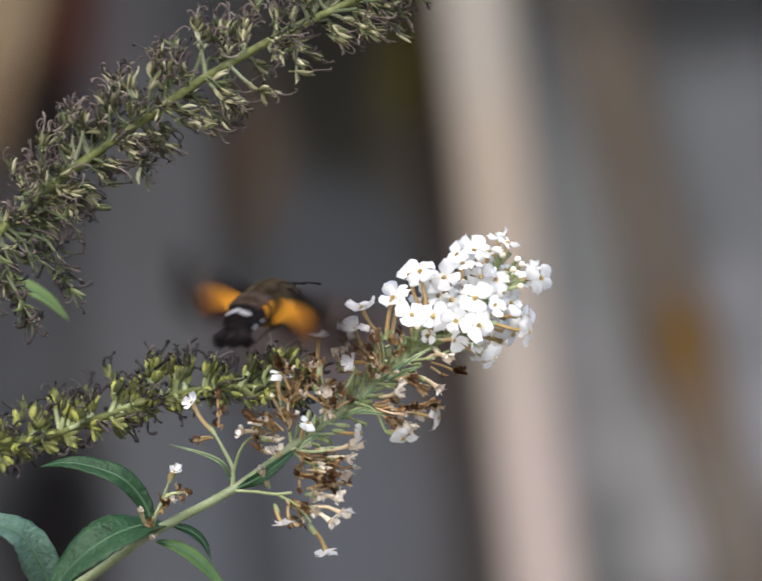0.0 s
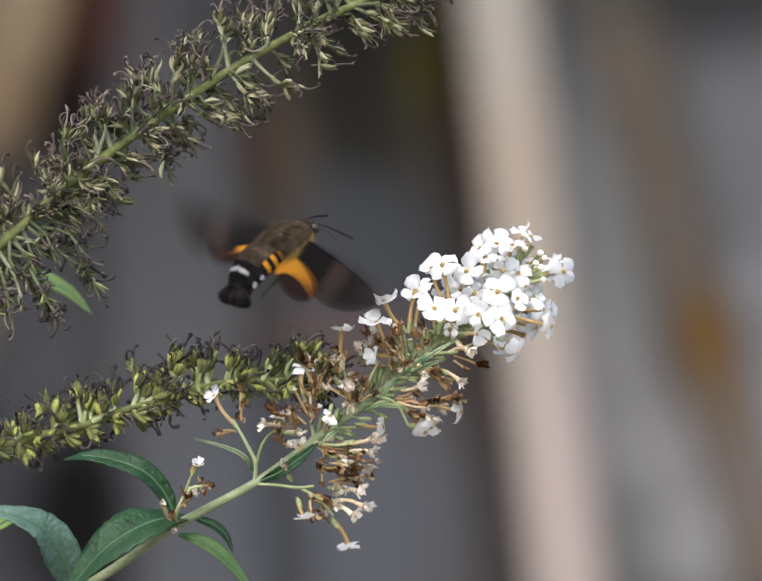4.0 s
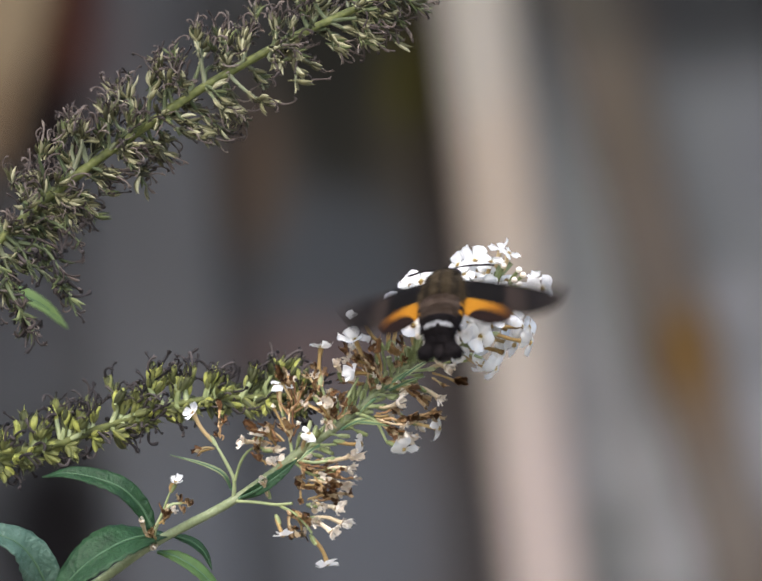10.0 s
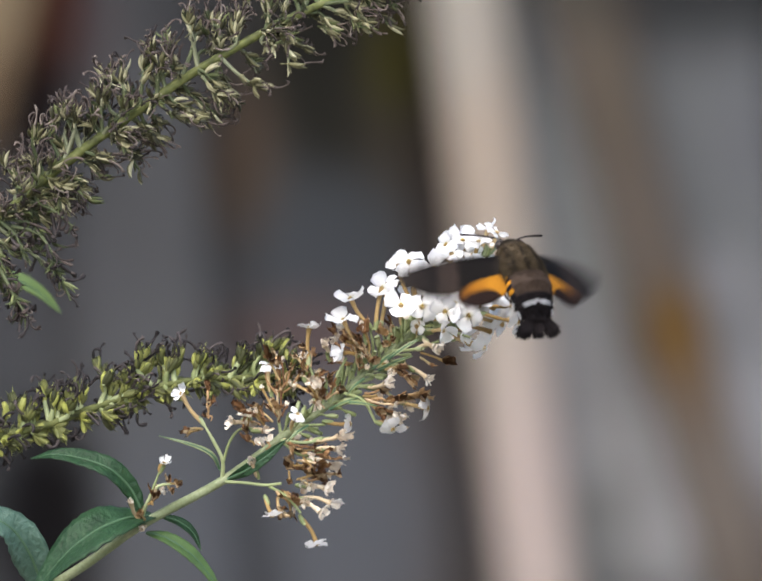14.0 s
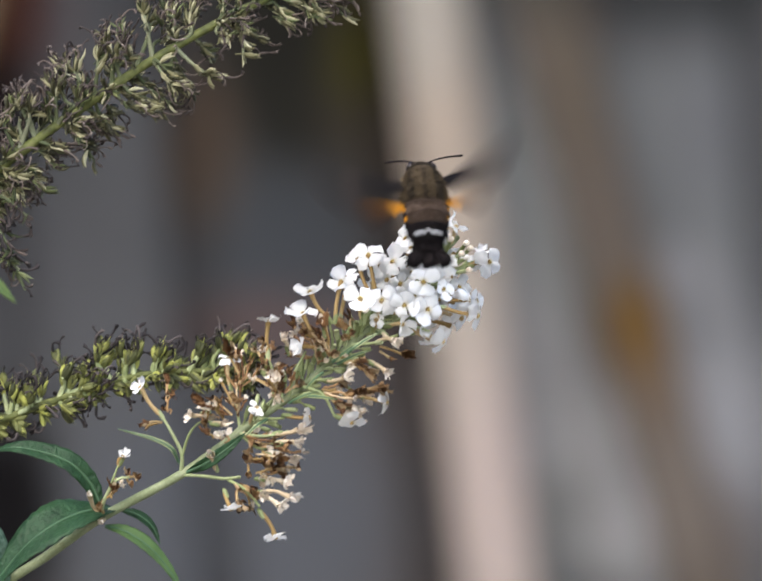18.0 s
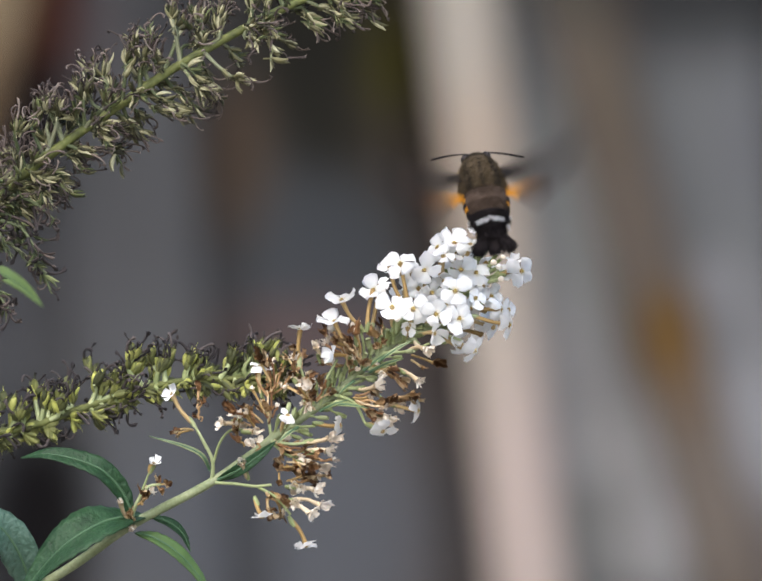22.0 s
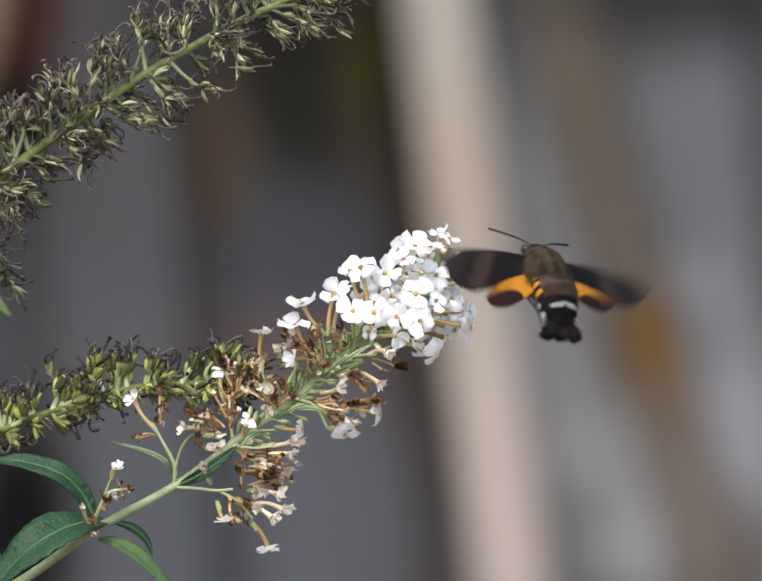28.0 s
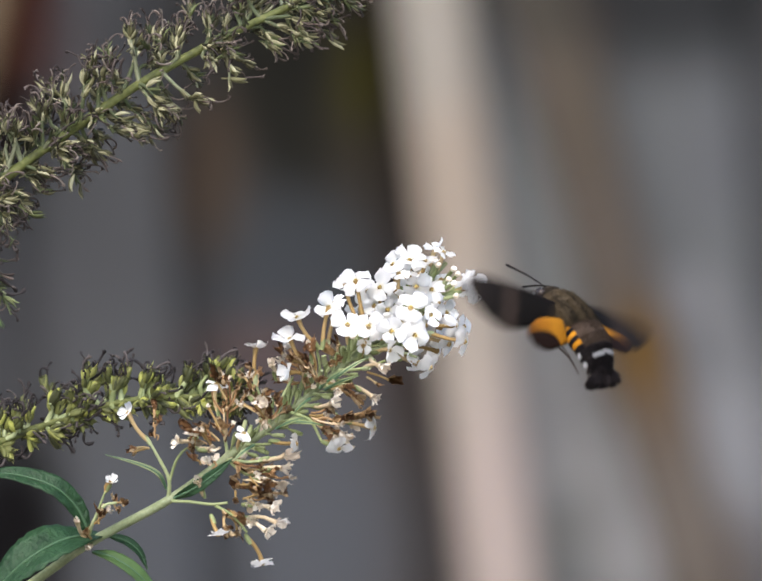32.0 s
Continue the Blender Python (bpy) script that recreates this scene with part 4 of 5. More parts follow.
# browned flowers that still hang on, in tufts: middle, spread, number, and where they grow from
def tuft(u, v, d, ru, rv, many, bu, bv, fresh=0.4):
    for _ in range(many * 5 // 4):
        withered(bloom, u + random.triangular(-1.35, 1.35) * ru, v + random.triangular(-1.35, 1.35) * rv, d + rnd(-5, 5), bu + rnd(-12, 12), bv + rnd(-8, 8), d * 0.5 + rnd(-2, 2), rnd(0.35, 0.85), fresh)


tuft(545, 858, -1, 28, 22, 7, 575, 895)
tuft(455, 850, -3, 10, 22, 3, 452, 895, 0.22)
tuft(415, 908, -3, 14, 6, 2, 445, 905, 0.05)
tuft(600, 780, 3, 40, 26, 9, 598, 830)
tuft(665, 800, 3, 40, 30, 9, 672, 835)
tuft(682, 828, -5, 34, 26, 10, 680, 856)
tuft(735, 715, -3, 26, 22, 7, 762, 745)
tuft(740, 760, -2, 32, 26, 6, 765, 775)
tuft(850, 782, -6, 36, 14, 6, 815, 775)
tuft(872, 828, -6, 28, 16, 5, 820, 835)
tuft(800, 840, -7, 40, 30, 8, 765, 835)
tuft(620, 1050, -8, 34, 26, 11, 590, 1025, 0.22)
tuft(650, 985, -7, 40, 24, 10, 610, 970, 0.22)
tuft(690, 960, -6, 40, 24, 6, 640, 950)
tuft(680, 1000, -7, 36, 30, 6, 630, 1005)
tuft(640, 930, -6, 50, 14, 6, 605, 925)
tuft(335, 1035, -5, 14, 12, 4, 322, 1065, 0.05)
tuft(380, 1015, -5, 12, 10, 3, 362, 1018, 0.05)
tuft(315, 1075, -5, 10, 14, 3, 315, 1095)
tuft(920, 768, -5, 20, 10, 2, 890, 750)
tuft(780, 740, -5, 20, 30, 6, 785, 770)
tuft(820, 700, -3, 20, 22, 4, 830, 730)
tuft(590, 850, -3, 24, 28, 6, 595, 895)
tuft(550, 925, -3, 20, 12, 3, 560, 945)
tuft(520, 880, -3, 26, 16, 4, 520, 905)
tuft(640, 755, 2, 22, 16, 4, 655, 790)
# leftover green calyxes on short stalks all along
for i in range(110):
    s = rnd(0.47, 0.86)
    p = path[int(s * 70)]
    t = (path[int(s * 70) + 1] - p).normalized()
    side = Vector((0, 1, 0)).cross(t).normalized() * random.choice((-1, 1))
    d = (t * rnd(0.4, 1.0) + side * rnd(0.2, 0.9) + Vector((0, rnd(-0.8, 0.4), 0))).normalized()
    ln = rnd(0.003, 0.0065)
    c = piece("calyx", CALYX, bloom, along(p + d * ln * 0.6, d) @ Matrix.Diagonal((0.0029, 0.0029, rnd(0.002, 0.003), 1)))
    bm = bmesh.new()
    loft(bm, [p, p + d * ln * 0.4 + Vector((0, 0, 0.0002)), p + d * ln * 0.7], [0.0003, 0.00024, 0.0002], 5)
    q = part("pedicel", bm, M_STALK, bloom)


# ---- the hawk-moth ---- (its own axes: x to its right, y to its head, z to its back; millimetres)
def moth_material(name, stops, rough=0.85, grain=1600, own=0.22):
    return material(name, stops, rough, grain, 350, 0.5, own=own, depth=0.0003, spec=0.06)


M_OLIVE = moth_material("olive_brown_fur", [(0.1, (0.0170, 0.0126, 0.0076)), (0.5, (0.0610, 0.0455, 0.0280)), (0.9, (0.135, 0.103, 0.064))])
M_DARK_FUR = moth_material("dark_brown_fur", [(0.1, (0.0096, 0.0072, 0.0056)), (0.5, (0.0272, 0.0216, 0.016)), (0.9, (0.068, 0.0544, 0.04))])
M_BUFF = moth_material("buff_yellow_fur", [(0.1, (0.09, 0.055, 0.020)), (0.5, (0.21, 0.138, 0.052)), (0.9, (0.38, 0.29, 0.16))])
M_UMBER = moth_material("umber_scales", [(0.1, (0.0150, 0.0100, 0.0076)), (0.5, (0.0430, 0.0300, 0.0225)), (0.9, (0.100, 0.0740, 0.0590))])
M_ORANGE = moth_material("orange_scales", [(0.1, (0.16, 0.058, 0.004)), (0.5, (0.34, 0.145, 0.010)), (0.9, (0.50, 0.25, 0.035))])
M_BLACK = moth_material("sooty_black_scales", [(0.1, (0.003, 0.0025, 0.003)), (0.5, (0.008, 0.0065, 0.007)), (0.9, (0.022, 0.017, 0.017))])
M_WHITE = moth_material("white_scales", [(0.1, (0.17, 0.17, 0.18)), (0.5, (0.38, 0.38, 0.40)), (0.9, (0.60, 0.60, 0.62))])
M_EYE = material("dark_eye", [(0.2, (0.012, 0.009, 0.008)), (0.8, (0.04, 0.03, 0.025))], 0.2, 6000, 900, 0.1)


def wing_material(name, stops, edge=None):
    """Bands across the wing: stops along its span in twentieths of its length; edge: a dark oval, its middle and half axes."""
    m = bpy.data.materials.new(name)
    m.use_nodes = True
    nt = m.node_tree
    p = nt.nodes["Principled BSDF"]
    co, sep = nt.nodes.new("ShaderNodeTexCoord"), nt.nodes.new("ShaderNodeSeparateXYZ")
    nt.links.new(co.outputs["Object"], sep.inputs[0])
    ab = nt.nodes.new("ShaderNodeMath")
    ab.operation = "ABSOLUTE"
    nt.links.new(sep.outputs["X"], ab.inputs[0])
    mul = nt.nodes.new("ShaderNodeMath")
    mul.operation, mul.inputs[1].default_value = "MULTIPLY", 45.0
    nt.links.new(ab.outputs[0], mul.inputs[0])
    wob = nt.nodes.new("ShaderNodeMath")
    wob.operation, wob.inputs[1].default_value = "MULTIPLY_ADD", 0.16
    nt.links.new(noise_tex(nt, 420, 3), wob.inputs[0])
    nt.links.new(mul.outputs[0], wob.inputs[2])
    col = ramp(nt, stops, wob.outputs[0])
    if edge:
        oval, away = nt.nodes.new("ShaderNodeMapping"), nt.nodes.new("ShaderNodeVectorMath")
        both = nt.nodes.new("ShaderNodeCombineXYZ")
        nt.links.new(ab.outputs[0], both.inputs[0])
        nt.links.new(sep.outputs["Y"], both.inputs[1])
        cx, cy, rx, ry = edge
        oval.inputs["Location"].default_value, oval.inputs["Scale"].default_value = (-cx / rx, -cy / ry, 0), (1 / rx, 1 / ry, 1)
        away.operation = "LENGTH"
        nt.links.new(both.outputs[0], oval.inputs["Vector"])
        nt.links.new(oval.outputs[0], away.inputs[0])
        col = mixed(nt, "MIX", ramp(nt, [(0.92, (1, 1, 1)), (1.0, (0, 0, 0))], away.outputs["Value"]), col, (0.012, 0.0055, 0.004))
    speck = mixed(nt, "MULTIPLY", 0.5, col, ramp(nt, [(0.3, (0.55, 0.52, 0.5)), (0.6, (1, 1, 1))], noise_tex(nt, 2600, 2)))
    nt.links.new(speck, p.inputs["Base Color"])
    p.inputs["Roughness"].default_value, p.inputs["Specular IOR Level"].default_value = 0.7, 0.08
    t, mix = nt.nodes.new("ShaderNodeBsdfTranslucent"), nt.nodes.new("ShaderNodeMixShader")
    nt.links.new(speck, t.inputs["Color"])
    mix.inputs[0].default_value = 0.25
    nt.links.new(p.outputs[0], mix.inputs[1])
    nt.links.new(t.outputs[0], mix.inputs[2])
    nt.links.new(mix.outputs[0], nt.nodes["Material Output"].inputs["Surface"])
    return m


M_FORE = wing_material("grey_brown_forewing", [(0.08, (0.020, 0.015, 0.011)), (0.20, (0.0045, 0.0035, 0.003)), (0.48, (0.0045, 0.0035, 0.003)), (0.55, (0.026, 0.018, 0.0145)), (0.66, (0.022, 0.016, 0.013)), (0.74, (0.007, 0.0055, 0.005)), (0.90, (0.013, 0.010, 0.009)), (1.0, (0.020, 0.016, 0.014))])
M_HIND = wing_material("orange_hindwing", [(0.05, (0.30, 0.125, 0.010)), (0.25, (0.35, 0.150, 0.012)), (0.44, (0.24, 0.092, 0.008)), (0.56, (0.07, 0.026, 0.006))], edge=(0.0078, -0.0040, 0.0052, 0.0034))

moth = thing("hawk_moth", S(530, 650), "hovering hummingbird hawk-moth, brown with orange hindwings and white-banded tail", "moth")


def mm(*p):
    return Vector(p) * 0.001


def body_ring(y, w, h, lift=0.0, n=18):
    return [Vector((w * math.cos(a), y, lift + h * math.sin(a))) * 0.001 for a in (2 * math.pi * j / n for j in range(n))]


def shell(rings, pick=None):
    """A closed skin over rings; pick(angle, step) gives a face's material."""
    bm = bmesh.new()
    vs = [[bm.verts.new(p) for p in r] for r in rings]
    n = len(vs[0])
    for i, (a, b) in enumerate(zip(vs, vs[1:])):
        for j in range(n):
            f = bm.faces.new((a[j], a[(j + 1) % n], b[(j + 1) % n], b[j]))
            f.material_index = pick(2 * math.pi * (j + 0.5) / n, i) if pick else 0
    for cap, i in ((vs[0][::-1], 0), (vs[-1], len(vs) - 2)):
        bm.faces.new(cap).material_index = pick(math.pi / 2, i) if pick else 0
    bmesh.ops.recalc_face_normals(bm, faces=bm.faces)
    return bm


def fur(bm, rings_at, count, length, thick, lean, rng, mat=0, arc=(0, 2 * math.pi)):
    """Hairs on a round body: rings_at(s) gives (y, half width, half height, lift) for s from 0 to 1."""
    for _ in range(count):
        s, a = rng.random(), rng.uniform(*arc)
        y, w, h, lift = rings_at(s)
        p = Vector((w * math.cos(a), y, lift + h * math.sin(a)))
        out = Vector((math.cos(a) / max(w, 0.1), 0, math.sin(a) / max(h, 0.1))).normalized()
        d = (out * (1 - lean) + Vector((0, -1, 0)) * lean + Vector([rng.uniform(-0.3, 0.3) for _ in range(3)])).normalized()
        e = p + d * length * rng.uniform(0.6, 1.3)
        side = d.cross(Vector((rng.uniform(-1, 1), rng.uniform(-1, 1), rng.uniform(-1, 1)))).normalized() * thick
        other = d.cross(side).normalized() * thick
        q = [bm.verts.new(v * 0.001) for v in (p + side - out * 0.1, p - side * 0.5 + other - out * 0.1, p - side * 0.5 - other - out * 0.1, e)]
        for tri in ((0, 1, 3), (1, 2, 3), (2, 0, 3)):
            f = bm.faces.new([q[k] for k in tri])
            f.material_index = mat


rng = random.Random(5)
# thorax and head
THORAX = [(12.0, 1.4, 1.3, -0.1), (11.0, 2.5, 2.4, -0.2), (9.6, 3.2, 3.4, -0.4), (7.5, 3.7, 4.1, -0.6), (5.0, 4.0, 4.2, -0.6), (3.4, 4.0, 3.9, -0.4), (2.2, 3.7, 3.4, -0.2)]


def thorax_at(s):
    s *= len(THORAX) - 1
    k = min(int(s), len(THORAX) - 2)
    return [a + (b - a) * (s - k) for a, b in zip(THORAX[k], THORAX[k + 1])]


side_tone = lambda a, i: 1 if math.sin(a) < 0.1 else 0
thorax = part("thorax", shell([body_ring(*r) for r in THORAX], side_tone), [M_OLIVE, M_BUFF], moth, "furry olive-brown thorax with buff sides")
bm = bmesh.new()
for mat, a0, a1, many in ((0, 0.05, 0.72, 760), (1, 0.72, 1.1, 420), (0, 1.1, 1.47, 380), (1, 1.47, 1.67, 200), (0, 1.67, 2.04, 380), (1, 2.04, 2.42, 420), (0, 2.42, 3.09, 760)):
    fur(bm, thorax_at, many, 1.15, 0.07, 0.72, rng, mat, (a0, a1))
part("back_fur", bm, [M_OLIVE, M_DARK_FUR], thorax, "olive fur with darker stripes along the back")
bm = bmesh.new()
fur(bm, thorax_at, 1500, 1.1, 0.07, 0.65, rng, 0, (math.pi - 0.12, 2 * math.pi + 0.12))
part("breast_fur", bm, M_BUFF, thorax)
bm = shell([body_ring(13.4, 0.5, 0.5), body_ring(13.1, 1.2, 1.1), body_ring(12.4, 1.9, 1.6), body_ring(11.4, 2.3, 1.9), body_ring(10.6, 2.2, 1.8)], lambda a, i: 1 if math.sin(a) < -0.55 else 0)
head = part("head", bm, [M_DARK_FUR, M_WHITE], moth, "blunt furry head, white beneath")
bm = bmesh.new()
fur(bm, lambda s: (13.2 - 2.4 * s, 1.0 + 1.3 * min(1, s * 2), 0.9 + 1.0 * min(1, s * 2), 0), 420, 0.8, 0.05, 0.6, rng, 0, (0.2, math.pi - 0.2))
part("crest_fur", bm, M_DARK_FUR, head)
ANTENNAE = []
for sx in (-1, 1):
    bm = bmesh.new()
    bmesh.ops.create_uvsphere(bm, u_segments=16, v_segments=10, radius=0.00105)
    for v in bm.verts:
        v.co = Vector((v.co.x * 0.75 + sx * 0.0019, v.co.y * 1.1 + 0.0123, v.co.z + 0.0001))
    part("eye", bm, M_EYE, head)
    bm = bmesh.new()
    ant = glide([mm(0, 0, 0), mm(sx * 1.8, 0.25, 0.15), mm(sx * 5.2, 0.35, 0.15), mm(sx * 8.4, 0.15, 0.05), mm(sx * 9.6, 0.05, 0)], 18)
    loft(bm, ant, [0.00011 + 0.00013 * min(1, i / 14) for i in range(17)] + [0.00019, 0.00005], 7)
    ANTENNAE.append((sx, part("antenna", bm, M_BLACK, moth, "dark club-tipped antenna")))
    bm = bmesh.new()
    loft(bm, [mm(sx * 0.5, 13.1, -0.7), mm(sx * 0.7, 13.7, -0.3), mm(sx * 0.45, 13.9, 0.1)], [0.0004, 0.00045, 0.0001], 7)
    part("palp", bm, M_UMBER, head)
    for y0, k in ((8.5, 0), (6.5, 1), (4.5, 2)):
        bm = bmesh.new()
        loft(bm, glide([mm(sx * 1.3, y0, -2.6), mm(sx * (2.2 + 0.3 * k), y0 - 1.0, -4.3), mm(sx * 1.7, y0 - 3.4 - k, -4.2), mm(sx * 1.5, y0 - 5.6 - 2 * k, -4.0)], 9), [0.0003, 0.0003, 0.00028, 0.00024, 0.0002, 0.00018, 0.00016, 0.00014, 0.00012, 0.00008], 6)
        part("leg", bm, M_UMBER, moth)
bm = bmesh.new()
loft(bm, glide([mm(0, 13.2, -0.9), mm(0, 14.3, -1.4), mm(0, 15.3, -2.6), mm(0, 16.0, -4.6), mm(0, 16.4, -7.0), mm(0, 16.6, -9.5)], 26), [0.00010 - 0.00004 * i / 26 for i in range(27)], 6)
part("proboscis", bm, M_UMBER, moth, "long thin bent proboscis")

# abdomen: overlapping segments, orange on the flanks, black behind, a white band
SEGMENTS = [(2.9, 0.6, 3.6, 4.05, 0), (0.9, -1.2, 4.0, 4.1, 0), (-0.9, -2.9, 3.95, 3.7, 0), (-2.7, -4.4, 3.65, 3.2, 1), (-4.35, -4.85, 3.15, 3.0, 2), (-4.8, -6.2, 2.95, 2.3, 1), (-6.0, -7.4, 2.25, 1.8, 1)]


def droop(y):
    """The abdomen is flatter than it is wide: its back stays level with the thorax."""
    return 0.6 * min(1.0, max(0.0, (2.9 - y) / 2))


def flank(kind):
    def pick(a, i):
        s, c = math.sin(a), abs(math.cos(a))
        if kind == 0:
            return 1 if -0.5 < s < 0.45 and i == 1 else (2 if -0.4 < s < 0.5 else (3 if s < -0.75 and i == 1 else 0))
        if kind == 2:
            return 3 if s > 0.70 and c > 0.12 else 2
        return 2
    return pick


for y0, y1, w0, w1, kind in SEGMENTS:
    rings = []
    for f, sw in ((0, 0.93), (0.12, 1.0), (0.55, 1.02), (0.9, 1.01), (1.0, 0.94)):
        y, w = y0 + (y1 - y0) * f, (w0 + (w1 - w0) * f) * sw
        rings.append(body_ring(y, w, w * 0.74, droop(y), 26))
    part("abdomen_segment", shell(rings, flank(kind)), [M_UMBER, M_ORANGE, M_BLACK, M_WHITE], moth, ("umber segment with orange flanks", "sooty black segment", "black segment with a white band")[kind])
bm = bmesh.new()
fur(bm, lambda s: (2.6 - 5.0 * s, 3.85, 3.1, droop(2.6 - 5.0 * s)), 1300, 0.7, 0.06, 0.86, rng, 0, (0.45, math.pi - 0.45))
part("abdomen_fur", bm, M_UMBER, moth)
bm = bmesh.new()
fur(bm, lambda s: (-5.2 - 2.0 * s, 2.7 - 0.9 * s, 2.15 - 0.7 * s, droop(-5.2 - 2.0 * s)), 500, 0.7, 0.06, 0.85, rng, 0, (0, 2 * math.pi))
part("hind_fur", bm, M_BLACK, moth)
bm = bmesh.new()
for mat, y0, y1, a0, a1, many in ((0, -4.15, -4.75, 0.66, 1.40, 130), (0, -4.15, -4.75, 1.74, 2.48, 130), (0, -3.98, -4.4, 1.40, 1.74, 45), (1, -3.0, -4.1, 0.2, 2.94, 340), (1, -4.75, -5.6, 0.3, 2.84, 200)):
    fur(bm, lambda s: (y0 + (y1 - y0) * s, 3.55 + 0.33 * (y0 + (y1 - y0) * s + 3), 2.85 + 0.26 * (y0 + (y1 - y0) * s + 3), droop(y0 + (y1 - y0) * s)), many, 0.45, 0.07, 0.8, rng, mat, (a0, a1))
part("band_fur", bm, [M_WHITE, M_BLACK], moth, "broken white band of scales among black")
for sx in (-1, 1):
    for y, mt, r in ((-4.6, M_WHITE, 0.25), (-2.9, M_WHITE, 0.16), (-6.0, M_BLACK, 0.6), (-3.6, M_BLACK, 0.3)):
        bm = bmesh.new()
        for _ in range(60):
            p = Vector((sx * (2.75 + 0.3 * (y + 5)), y + rng.uniform(-r, r) * 0.7, droop(y) - 0.6 + rng.uniform(-r, r)))
            e = p + Vector((sx * rng.uniform(0.1, 0.5), rng.uniform(-1.1, -0.4), rng.uniform(-0.3, 0.3)))
            loft(bm, [p * 0.001, e * 0.001], [0.00006, 0.00002], 3)
        part("flank_tuft", bm, mt, moth)
# tail brush: three lobes of long scales
for ang, wide, long in ((-40, 12, 3.3), (0, 9, 2.8), (40, 12, 3.3)):
    bm = bmesh.new()
    for _ in range(400):
        a = radians(rng.gauss(ang, wide * 0.55))
        y0 = rng.uniform(-7.2, -6.3)
        p = Vector((math.sin(a) * 1.85 + rng.uniform(-0.4, 0.4), y0, droop(y0) + rng.uniform(-0.9, 0.9)))
        ln = long * rng.uniform(0.75, 1.02)
        e = p + Vector((math.sin(a) * ln * 0.95, -ln * math.cos(a) * 0.98, -0.12 * ln + rng.uniform(-0.35, 0.35)))
        w = rng.uniform(0.10, 0.17)
        loft(bm, [p * 0.001, p.lerp(e, 0.6) * 0.001, e * 0.001], [w * 0.0006, w * 0.001, w * 0.0004], 4, up=(0.3, 0.2, 1))
    part("tail_tuft", bm, M_BLACK, moth, "fan of long black tail scales")


def arch(y):
    """The hunch of the back, in metres: highest behind the shoulders."""
    s = max(-1.0, min(1.0, (y - 0.0015) / 0.0145))
    return 0.0023 * (1 - s * s)


def curl(co):
    """The abdomen bent under, two and a half degrees for each millimetre."""
    back, rate = -0.001 - co.y, radians(2500)
    if back > 0:
        a = back * rate
        co.y, co.z = -0.001 - (1 / rate + co.z) * math.sin(a), (1 / rate + co.z) * math.cos(a) - 1 / rate


feelers = [a for _, a in ANTENNAE]
for sx, a in ANTENNAE:
    a.location = mm(sx * 1.1, 12.4, 1.2 + 1000 * arch(0.0124)) * 1.08
for ob in moth.children_recursive:
    if ob in feelers:
        continue
    for v in ob.data.vertices:
        v.co.z += arch(v.co.y)
        curl(v.co)
        if abs(v.co.y) < 0.0125:
            v.co.x *= 1.08
        v.co *= 1.08


# wings, each about its own root
def wing_bm(lead, trail, camber, flip, n=18, c=8):
    """lead, trail: (along, across) points of the two edges in millimetres, root to tip."""
    bm = bmesh.new()
    a = glide([Vector((x, y, 0)) for x, y in lead], n)
    b = glide([Vector((x, y, 0)) for x, y in trail], n)
    faces = []
    for off in (0, -0.06):
        grid = []
        for i in range(n + 1):
            line = []
            for j in range(c + 1):
                s = j / c
                p = a[i].lerp(b[i], s)
                p.z = camber * math.sin(math.pi * s ** 0.7) * (1 - 0.5 * i / n) + off + 0.05 * math.cos(s * 22 + i * 0.1)
                line.append(bm.verts.new((p.x * flip * 0.001, p.y * 0.001, p.z * 0.001)))
            grid.append(line)
        faces.append(grid)
    for grid in faces:
        for i in range(n):
            for j in range(c):
                bm.faces.new((grid[i][j], grid[i + 1][j], grid[i + 1][j + 1], grid[i][j + 1]))
    t, l = faces
    for i in range(n):
        for j in (0, c):
            bm.faces.new((t[i][j], t[i + 1][j], l[i + 1][j], l[i][j]))
    for j in range(c):
        for i in (0, n):
            bm.faces.new((t[i][j], t[i][j + 1], l[i][j + 1], l[i][j]))
    bmesh.ops.remove_doubles(bm, verts=bm.verts, dist=1e-6)
    bmesh.ops.recalc_face_normals(bm, faces=bm.faces)
    return bm


WINGS = []
for sx in (-1, 1):
    fore = part("forewing", wing_bm([(-0.5, 1.2), (6, 2.0), (13, 2.5), (19.5, 2.2), (23, 0.4)], [(0, -3.2), (5.5, -5.0), (12, -7.0), (18.5, -4.6), (23, 0.3)], 0.5, sx), M_FORE, moth, "long dark grey-brown forewing with a paler band")
    fore.location = mm(sx * 3.2, 7.1, 3.1)
    bm = bmesh.new()
    loft(bm, glide([mm(-0.3 * sx, 1.1, 0.05), mm(6 * sx, 2.0, 0.08), mm(13 * sx, 2.5, 0.06), mm(19.5 * sx, 2.2, 0.03), mm(22.8 * sx, 0.5, 0)], 12), [0.0003 - 0.00022 * i / 12 for i in range(13)], 6)
    part("leading_vein", bm, M_BLACK, fore)
    hind = part("hindwing", wing_bm([(-0.4, 1.4), (3.9, 2.0), (7.7, 1.7), (10.5, 0.3), (11.3, -1.2)], [(0, -2.4), (3.0, -4.0), (6.6, -4.8), (9.8, -3.7), (11.3, -1.4)], 0.45, sx), M_HIND, moth, "short bright orange hindwing with a dark brown edge")
    hind.location = mm(sx * 3.3, 2.8, 3.0)
    WINGS.append((sx, fore, hind))


